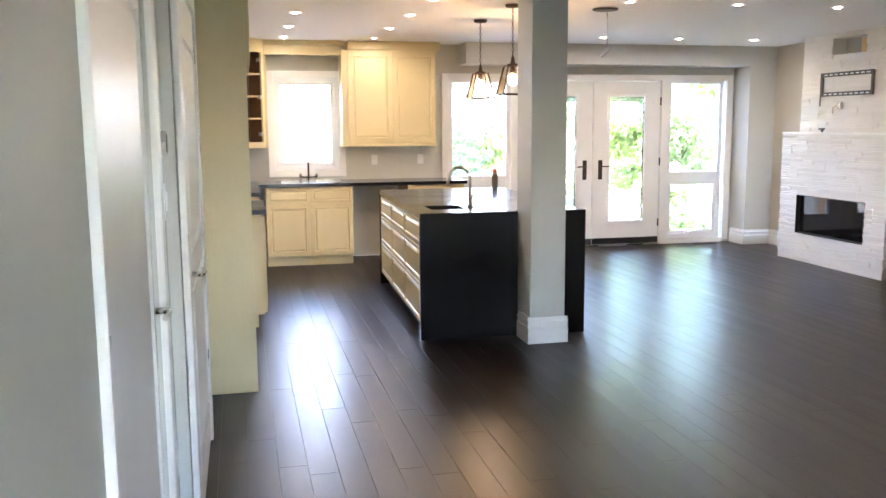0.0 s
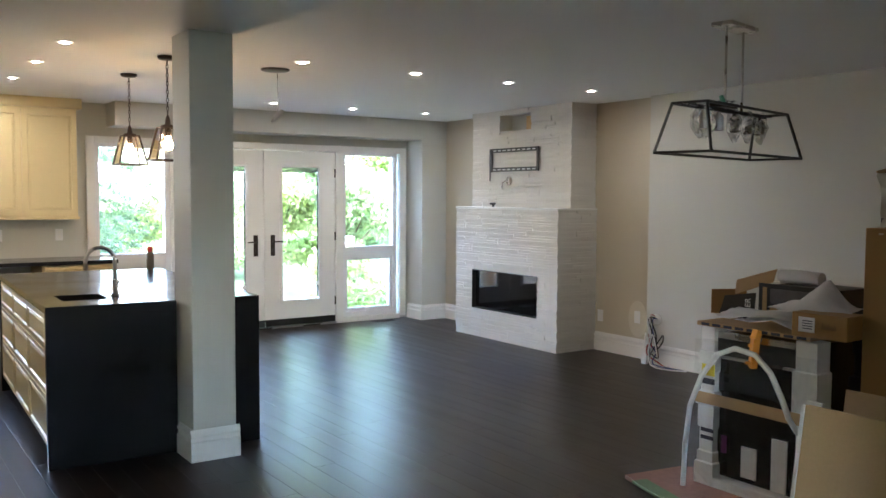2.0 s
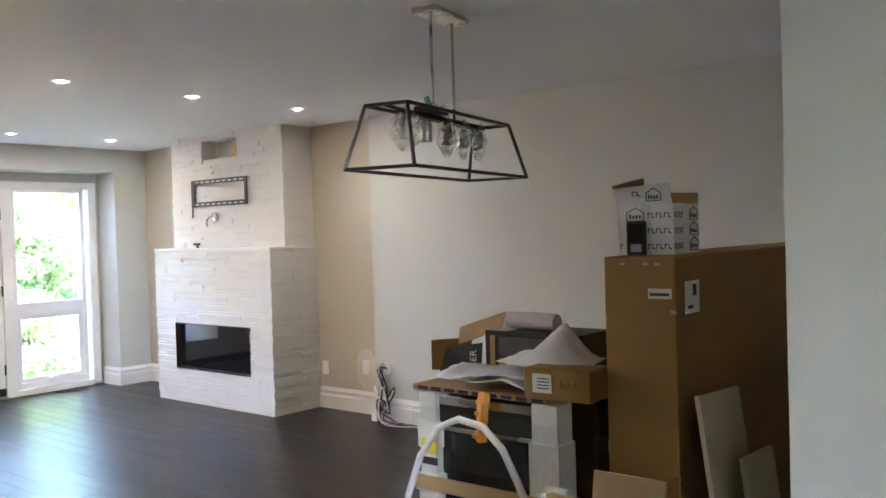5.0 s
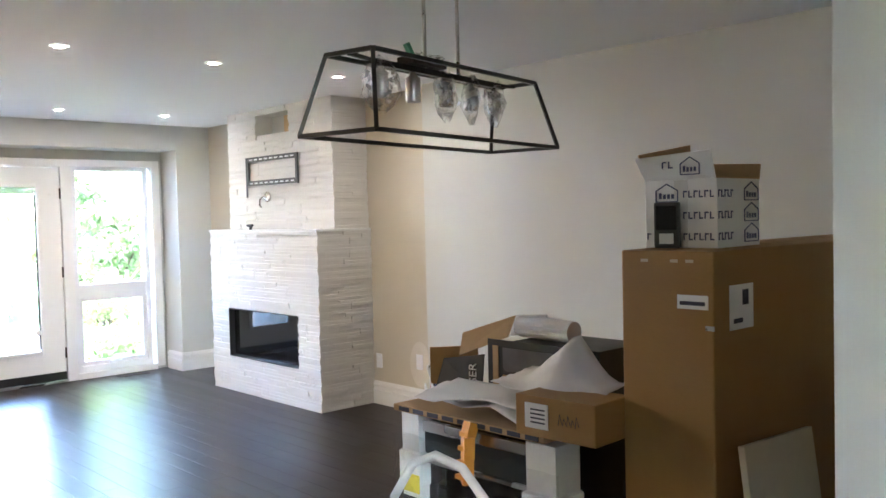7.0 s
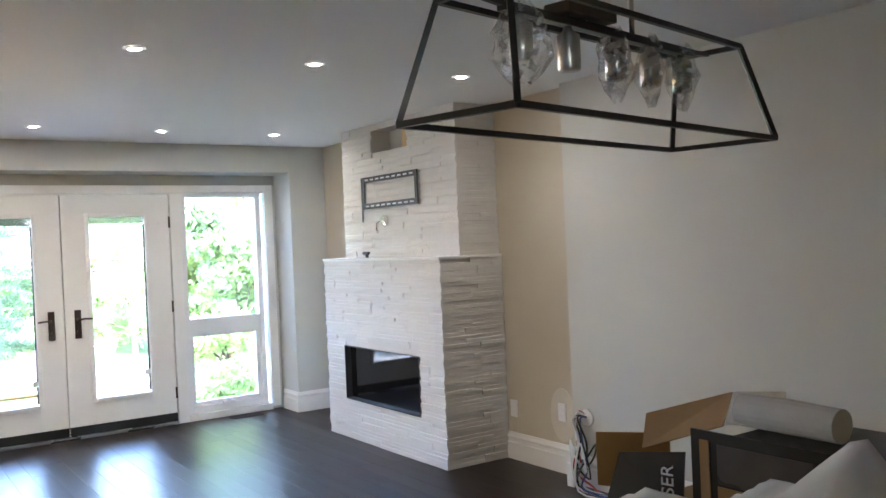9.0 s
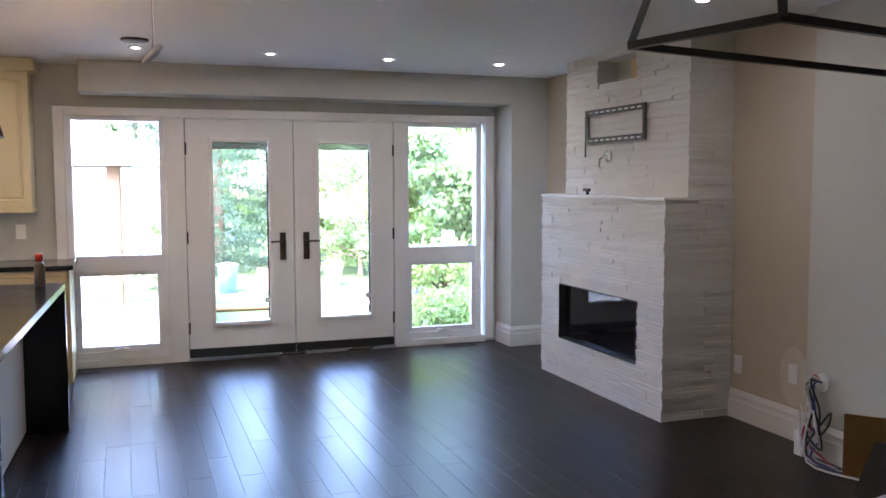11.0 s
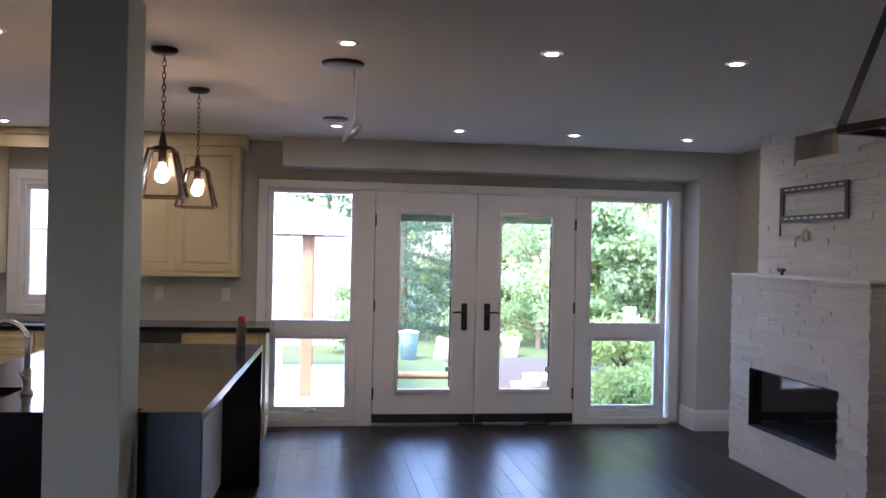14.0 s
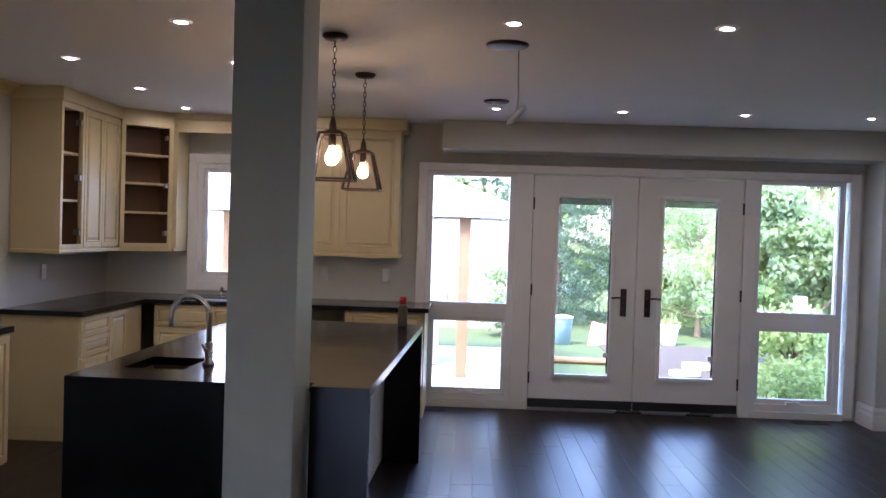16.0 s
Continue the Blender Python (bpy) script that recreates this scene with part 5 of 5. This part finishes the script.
def wires():
    w = thing("loose_wires", "bundle of red white and black loose wires from the wall", "wires", (0, 0, 0))
    rnd = random.Random(6)
    cols = [shade("red_wire", (0.45, 0.05, 0.04), 0.4), VINYL, BLACK, VINYL, shade("blue_wire", (0.05, 0.07, 0.22), 0.4), BLACK, VINYL]
    for k, m in enumerate(cols):
        y = 7.13 + rnd.uniform(-0.04, 0.04)
        pts = [(XR2 - 0.002, 7.12, 0.42), (XR2 - 0.03 - 0.01 * k, y + 0.02, 0.40 + rnd.uniform(0, 0.06)), (XR2 - 0.05, y + rnd.uniform(-0.03, 0.07), 0.28), (XR2 - 0.06, y + rnd.uniform(-0.05, 0.05), 0.15),
               (XR2 - 0.07 - 0.02 * k, y - 0.08 + rnd.uniform(-0.05, 0.05), 0.03), (XR2 - 0.09, y - 0.2 - 0.04 * k, 0.012)]
        for q in range(2):
            pts.insert(4 + q, (XR2 - 0.05 - rnd.uniform(0, 0.10), y + rnd.uniform(-0.16, 0.06), rnd.uniform(0.03, 0.30)))
        fine = []
        for a, b in zip(pts, pts[1:]):
            i = len(fine) // 5
            p0, p3 = Vector(pts[max(i - 1, 0)]), Vector(pts[min(i + 2, len(pts) - 1)])
            p1, p2 = Vector(a), Vector(b)
            for t in (0, 0.2, 0.4, 0.6, 0.8):
                c = (2 * p1 + (p2 - p0) * t + (2 * p0 - 5 * p1 + 4 * p2 - p3) * t * t + (3 * p1 - p0 - 3 * p2 + p3) * t ** 3) / 2
                fine.append(Vector((min(c.x, XR2 - 0.004), c.y, max(c.z, 0.007))))
        part("wire", bm_tube(fine + [pts[-1]], 0.006, 6), m, w, smooth=True)
    part("wall_box", bm_cyl((XR2 - 0.012, 7.12, 0.42), (XR2 - 0.001, 7.12, 0.42), 0.05, seg=20), VINYL, w, "white round cover")
    part("foot_box", bm_box(XR2 - 0.09, 7.17, 0.0, XR2 - 0.022, 7.23, 0.14, 0.004), VINYL, w, "white plastic box at the floor")
    PATCH = shade("wall_filler", (0.62, 0.58, 0.49), 0.8, 0.05, 30, 6, 0.1)
    p = setting("wall_patch", bm_lathe([(0.14, 0), (0.135, 0.002)], 28), PATCH, "pale round plaster patch round an outlet", "patch")
    p.matrix_basis = pose(XR, 7.455, 0.37, 0, -90, 0) @ Matrix.Diagonal((1.25, 0.85, 1, 1))
    outlet((XR - 0.003, 7.455, 0.39), -90)
    outlet((XR - 0.001, 7.95, 0.35), -90)
    outlet((XR - 0.001, 10.30, 0.32), -90)
    for x, y in ((7.05, 10.88), (3.80, 10.86)):
        v = thing("floor_vent", "dark metal slotted floor register", "vent", (x, y, 0.0), 0, "floor registers")
        part("frame", ring_flat(-0.15, -0.05, 0.15, 0.05, 0.014, 0.001, 0.006), BRONZE, v)
        # Flat black plate paints the shade of the duct under the slats.
        part("dark_plate", bm_box(-0.136, -0.036, 0.001, 0.136, 0.036, 0.003), BLACK, v)
        for k in range(12):
            part("slat", bm_box(-0.13 + k * 0.0225, -0.036, 0.003, -0.122 + k * 0.0225, 0.036, 0.0055), BRONZE, v)


tall_box()
printed_box()
wrapped_dishwasher()
small_boxes()
boards()
wires()


# ---- garden ----
GRASS = shade("lawn", (0.05, 0.078, 0.022), 0.9, 0.35, 60, 0.8, 0.5)
SOIL = shade("bare_soil", (0.05, 0.04, 0.031), 0.95, 0.25, 20, 2, 0.5)
DECK = shade("pale_patio", (0.48, 0.46, 0.42), 0.8, 0.1, 20, 1.5, 0.2)
POST = shade("weathered_cedar", (0.21, 0.115, 0.055), 0.7, 0.15, 20, 2, 0.2, stretch=(5, 5, 0.5))
CANVAS = shade("white_canvas", (0.72, 0.71, 0.69), 0.8, 0.03)
BARK = shade("bark", (0.14, 0.10, 0.07), 0.9, 0.25, 20, 3, 0.6, stretch=(3, 3, 0.6))
GZ = -0.30


def leaf_mat(name, colour, vary=0.45):
    m = shade(name, colour, 0.5, vary, 8, 1.0, 0.0, random_piece=1.2)
    b = m.node_tree.nodes["Principled BSDF"]
    nt = m.node_tree
    tl = nt.nodes.new("ShaderNodeBsdfTranslucent")
    tl.inputs[0].default_value = (min(1, colour[0] * 2.8), min(1, colour[1] * 2.8), colour[2] * 1.9, 1)
    mx = nt.nodes.new("ShaderNodeMixShader")
    mx.inputs[0].default_value = 0.5
    nt.links.new(b.outputs[0], mx.inputs[1])
    nt.links.new(tl.outputs[0], mx.inputs[2])
    nt.links.new(mx.outputs[0], nt.nodes["Material Output"].inputs["Surface"])
    return m


LEAF_A = leaf_mat("bright_leaves", (0.20, 0.25, 0.125))
LEAF_B = leaf_mat("deep_leaves", (0.175, 0.23, 0.145))
NEEDLES = leaf_mat("spruce_needles", (0.06, 0.095, 0.07))
BLOSSOM = leaf_mat("pale_blossom", (0.50, 0.44, 0.38), 0.25)


def leaves(name, blobs, count, size, material, parent, seed, droop=0.4, wide=0.28):
    """Many small folded leaves scattered through uneven clumps; blobs: (x, y, z, rx, ry, rz)."""
    rnd = np.random.default_rng(seed)
    vol = np.array([b[3] * b[4] * b[5] for b in blobs])
    pick = rnd.choice(len(blobs), count, p=vol / vol.sum())
    B = np.array(blobs)[pick]
    d = rnd.normal(size=(count, 3))
    d /= np.linalg.norm(d, axis=1)[:, None]
    r = rnd.uniform(0.35, 1.0, count) ** 0.6 * (0.75 + 0.45 * rnd.random(count))
    c = B[:, :3] + d * r[:, None] * B[:, 3:]
    a = rnd.normal(size=(count, 3))
    a[:, 2] -= droop
    a /= np.linalg.norm(a, axis=1)[:, None]
    s = np.cross(a, rnd.normal(size=(count, 3)))
    s /= np.linalg.norm(s, axis=1)[:, None]
    L = size * rnd.uniform(0.6, 1.4, count)[:, None]
    tip, left, right = c + a * L, c + a * L * 0.5 + s * L * wide, c + a * L * 0.5 - s * L * wide
    v = np.stack([c, right, tip, left], 1).reshape(-1, 3)
    me = bpy.data.meshes.new(name)
    me.from_pydata(v.tolist(), [], [(4 * i, 4 * i + 1, 4 * i + 2, 4 * i + 3) for i in range(count)])
    me.materials.append(material)
    o = new(name, me)
    o.parent = parent
    return o


def limb(points, r0, r1, bm):
    n = len(points)
    return bm_tube(points, [r0 + (r1 - r0) * i / (n - 1) for i in range(n)], 8, bm)


def broadleaf(name, label, at, h, spread, count, size, material, seed, stem=0.06, low=0.15, category="shrub"):
    rnd = random.Random(seed)
    t = thing(name, label, category, (at[0], at[1], GZ))
    bm = bmesh.new()
    limb([(0, 0, 0), (0.03, 0.02, h * 0.3), (-0.03, 0.05, h * 0.6), (0, 0, h * 0.85)], stem, stem * 0.3, bm)
    blobs = []
    for k in range(16):
        a, z = rnd.uniform(0, 6.28), rnd.uniform(low, 0.97) * h
        q = spread * math.sqrt(rnd.random()) * (1.0 if z < 0.75 * h else 0.7)
        p = (q * math.cos(a), q * math.sin(a), z)
        limb([(0, 0, z * 0.6), (p[0] * 0.5, p[1] * 0.5, z * 0.85), p], stem * 0.35, stem * 0.1, bm)
        blobs.append((*p, spread * rnd.uniform(0.28, 0.5), spread * rnd.uniform(0.28, 0.5), spread * rnd.uniform(0.2, 0.38)))
    part("trunk", bm, BARK, t)
    leaves("crown", blobs, count, size, material, t, seed)
    return t


def spruce(at, h, w, seed):
    rnd = np.random.default_rng(seed)
    t = thing("spruce_tree", "dark green spruce with drooping branches", "tree", (at[0], at[1], GZ))
    part("trunk", bm_cyl((0, 0, 0), (0, 0, h), 0.14, 0.02, 10), BARK, t)
    blobs = []
    tiers = 16
    for k in range(tiers):
        z0 = h * (0.03 + 0.94 * k / tiers)
        rad = w * (1 - z0 / h) ** 0.85
        n = int(7 + 9 * (1 - k / tiers))
        for j in range(n):
            a = 2 * math.pi * (j + rnd.random() * 0.7) / n + k
            ln = rad * rnd.uniform(0.8, 1.15)
            for f in (0.25, 0.45, 0.65, 0.82, 1.0):
                q = ln * f
                blobs.append((q * math.cos(a), q * math.sin(a), z0 + 0.10 * f * ln - 0.30 * f * f * ln, 0.10 + 0.09 * f, 0.10 + 0.09 * f, 0.035))
    leaves("crown", blobs, 42000, 0.10, NEEDLES, t, seed, 0.5, 0.10)
    return t


def garden():
    setting("ground", bm_box(-80, -90, -0.5, 90, 140, GZ), GRASS, "sunlit lawn behind the house", "ground")
    setting("garden_bed", bm_box(6.3, 13.0, GZ - 0.1, 9.5, 18.2, GZ + 0.012), SOIL, "bare soil bed beside the lawn", "bed")
    setting("patio", bm_box(-3.0, YB + 0.21, GZ - 0.1, 5.0, 16.2, -0.15), DECK, "pale sunlit patio slab", "patio")
    g = thing("pergola", "cedar pergola with white canvas roof", "pergola", (0, 0, 0))
    for x, y in ((4.05, 13.5), (0.6, 13.5), (4.05, 16.0), (0.6, 16.0)):
        part("post", bm_box(x - 0.065, y - 0.065, -0.15, x + 0.065, y + 0.065, 1.72, 0.006), POST, g)
    for y in (13.5, 16.0):
        part("beam", bm_box(0.3, y - 0.05, 1.722, 4.25, y + 0.05, 1.86, 0.006), POST, g)
    bm = bmesh.new()
    ap = bm.verts.new((2.3, 14.75, 2.75))
    cs = [bm.verts.new(p) for p in ((0.2, 13.3, 1.87), (4.55, 13.3, 1.87), (4.55, 16.2, 1.87), (0.2, 16.2, 1.87))]
    lo = [bm.verts.new(p) for p in ((0.2, 13.3, 1.70), (4.55, 13.3, 1.70), (4.55, 16.2, 1.70), (0.2, 16.2, 1.70))]
    for k in range(4):
        bm.faces.new((cs[k], cs[(k + 1) % 4], ap))
        bm.faces.new((cs[k], cs[(k + 1) % 4], lo[(k + 1) % 4], lo[k]))
    part("canopy", bm, CANVAS, g, "white canvas canopy")
    t = thing("round_tub", "round pale garden tub with dark rim", "tub", (2.95, 14.5, -0.15))
    part("wall", bm_lathe([(0.78, 0), (0.80, 0.02), (0.80, 0.70), (0.76, 0.72), (0.74, 0.70), (0.74, 0.1)], 40), DECK, t, smooth=True)
    part("rim", bm_lathe([(0.74, 0.70), (0.82, 0.70), (0.82, 0.74), (0.74, 0.74)], 40, caps=False), BARK, t, "dark wooden rim")
    f = thing("fence", "weathered grey white board fence", "fence", (-3.0, 20.0, GZ))
    FENCE = shade("grey_fence_wood", (0.34, 0.31, 0.28), 0.8, 0.12, 20, 2, 0.2, stretch=(5, 5, 0.5), random_piece=0.4)
    bd = mesh_from(bm_box(0, 0, 0, 0.125, 0.02, 2.05, 0.003), "board", FENCE)
    for k in range(60):
        o = new("board", bd)
        o.parent = f
        o.matrix_basis = pose(k * 0.14, 0, 0)
    part("rail", bm_box(0, 0.02, 0.4, 8.4, 0.06, 0.5), FENCE, f)
    part("rail", bm_box(0, 0.02, 1.6, 8.4, 0.06, 1.7), FENCE, f)
    b = thing("blue_bin", "pale blue plastic garden bin", "bin", (5.70, 18.0, GZ))
    part("body", bm_lathe([(0.13, 0), (0.165, 0.43), (0.17, 0.44)], 20), shade("pale_blue_plastic", (0.22, 0.33, 0.38), 0.4), b, smooth=True)
    part("lid", bm_lathe([(0.18, 0.442), (0.18, 0.47), (0.05, 0.50)], 20), shade("pale_lid", (0.32, 0.40, 0.42), 0.4), b, smooth=True)
    for k, (dx, m) in enumerate(((0.0, shade("red_brown_board", (0.34, 0.16, 0.11), 0.7)), (0.24, BARK))):
        tagged(part("garden_board", bm_box(0, 0, 0, 0.28, 0.03, 0.42, 0.004), m), "old board leaning in the garden", "board").matrix_basis = pose(6.12 + dx, 18.0, GZ, -18, 12, 0)
    p = thing("plant_pot", "white round plant pot with green plant", "plant pot", (7.55, 18.4, GZ))
    part("pot", bm_lathe([(0.11, 0), (0.12, 0.02), (0.17, 0.30), (0.19, 0.31), (0.19, 0.36), (0.17, 0.36), (0.155, 0.31)], 28), CANVAS, p, smooth=True)
    leaves("foliage", [(0, 0, 0.38, 0.14, 0.14, 0.07)], 300, 0.07, LEAF_A, p, 3)
    l = tagged(part("edging_log", bm_cyl((4.6, 15.9, GZ + 0.05), (6.5, 15.8, GZ + 0.05), 0.05, 0.045, 10), POST), "pale log edging on the lawn", "log")
    for k, (x, y, z) in enumerate(((7.3, 15.6, 0.1), (7.0, 15.0, 0.08), (7.45, 12.6, 0.1))):
        bm = bm_box(-0.18, -0.12, 0, 0.18, 0.12, z, 0.03)
        tagged(part("stone_slab", bm, DECK), "pale flat stone on the soil", "stone").matrix_basis = pose(x, y, GZ + 0.01, 0, 0, 20 * k)
    for x, w in ((6.98, 0.09), (7.10, 0.07)):
        o = thing("garden_canister", "small white canister on the ground outside the window", "canister", (x, 12.9, GZ), 8, "canisters outside")
        part("body", bm_box(0, 0, 0, w, 0.08, 0.17, 0.008), VINYL, o)
        part("lid", bm_box(0.006, 0.006, 0.17, w - 0.006, 0.074, 0.185, 0.004), STEEL, o)
    o = thing("garden_sign", "small white plate on a wooden stake", "sign", (7.72, 13.0, GZ))
    part("stake", bm_box(-0.012, 0, 0, 0.012, 0.02, 1.12, 0.002), POST, o)
    part("plate", bm_box(-0.07, -0.012, 1.08, 0.07, -0.002, 1.24, 0.004), VINYL, o)
    for k in range(3):
        part("print_bar", bm_box(-0.05, -0.0135, 1.11 + 0.035 * k, 0.05, -0.0115, 1.12 + 0.035 * k), CANVAS, o)
    broadleaf("garden_shrub", "dense bright green shrub by the window", (8.25, 14.0), 2.5, 0.95, 20000, 0.085, LEAF_B, 1)
    broadleaf("garden_shrub", "tall shrub with fresh light green leaves", (8.8, 15.2), 3.3, 1.2, 24000, 0.10, LEAF_A, 2)
    broadleaf("garden_shrub", "low deep green shrub beside the soil bed", (7.75, 13.2), 1.0, 0.65, 7000, 0.07, LEAF_A, 3)
    broadleaf("garden_shrub", "mixed green shrub behind the plant pot", (8.4, 19.8), 2.6, 1.3, 14000, 0.085, LEAF_B, 4)
    broadleaf("garden_tree", "small tree with pale blossom", (8.0, 22.0), 3.7, 1.7, 14000, 0.10, BLOSSOM, 5, 0.09, 0.35, "tree")
    broadleaf("garden_tree", "leafy green tree behind the blossom", (9.2, 23.5), 3.9, 2.0, 16000, 0.12, LEAF_A, 6, 0.12, 0.1, "tree")
    broadleaf("garden_tree", "tall leafy tree beyond the fence", (2.5, 24.0), 4.3, 2.4, 16000, 0.14, LEAF_A, 7, 0.15, 0.35, "tree")
    broadleaf("garden_tree", "tall leafy tree beyond the fence", (-2.5, 25.0), 4.3, 2.4, 14000, 0.14, LEAF_B, 8, 0.15, 0.35, "tree")
    broadleaf("garden_shrub", "low shrub beside the fence", (4.9, 19.0), 1.2, 0.6, 2500, 0.09, LEAF_B, 9)
    spruce((6.0, 22.5), 5.4, 2.2, 3)
    spruce((4.4, 24.5), 5.0, 2.0, 4)
    for k in range(9):
        broadleaf("garden_tree", "leafy green tree in the far garden", (-8 + 3.6 * k, 29 + (k % 3) * 1.4), 4.0, 2.6, 9000, 0.18, LEAF_B if k % 2 else LEAF_A, 30 + k, 0.16, 0.05, "tree")


garden()


# ---- floor planks ----
def planks():
    fl = setting("floor", bm_box(XK - 0.2, YS - 0.2, -0.2, XR + 0.2, YB + 0.0, -0.012), BLACK, "dark stained wide plank floor", "floor")
    rnd = random.Random(12)
    W, G = 0.131, 0.0006
    cache = {}
    near, rest_v, rest_f = 0, [], []
    n = int((XR - XK) / W) + 1
    for i in range(n):
        x = XK + i * W
        x1 = min(x + W, XR)
        y = YS - rnd.uniform(0, 1.2)
        while y < YB - 0.02:
            ln = rnd.choice((0.9, 1.2, 1.5, 1.8))
            a, b = max(y, YS), min(y + ln, YB - 0.003)
            if b - a > 0.02:
                if 1.2 < x < 7.2 and 2.0 < a < 10.9 and near < 300 and x1 - x > 0.12:
                    k = round(b - a, 3)
                    if k not in cache:
                        cache[k] = mesh_from(bm_box(G, G, -0.011, W - G, k - G, 0.0, 0.0007), "plank", WOOD)
                    o = new("plank", cache[k])
                    o.parent = fl
                    o.location = (x, a, 0)
                    near += 1
                else:
                    s = len(rest_v)
                    rest_v += [(x + G, a + G, 0), (x1 - G, a + G, 0), (x1 - G, b - G, 0), (x + G, b - G, 0), (x + G, a + G, -0.011), (x1 - G, a + G, -0.011), (x1 - G, b - G, -0.011), (x + G, b - G, -0.011)]
                    rest_f += [(s, s + 1, s + 2, s + 3), (s + 4, s + 5, s + 1, s), (s + 5, s + 6, s + 2, s + 1), (s + 6, s + 7, s + 3, s + 2), (s + 7, s + 4, s, s + 3)]
            y += ln
    me = bpy.data.meshes.new("planks")
    me.from_pydata(rest_v, [], rest_f)
    me.materials.append(WOOD)
    o = new("planks", me)
    o.parent = fl
    tagged(o, "", "", "", "stuff")


planks()
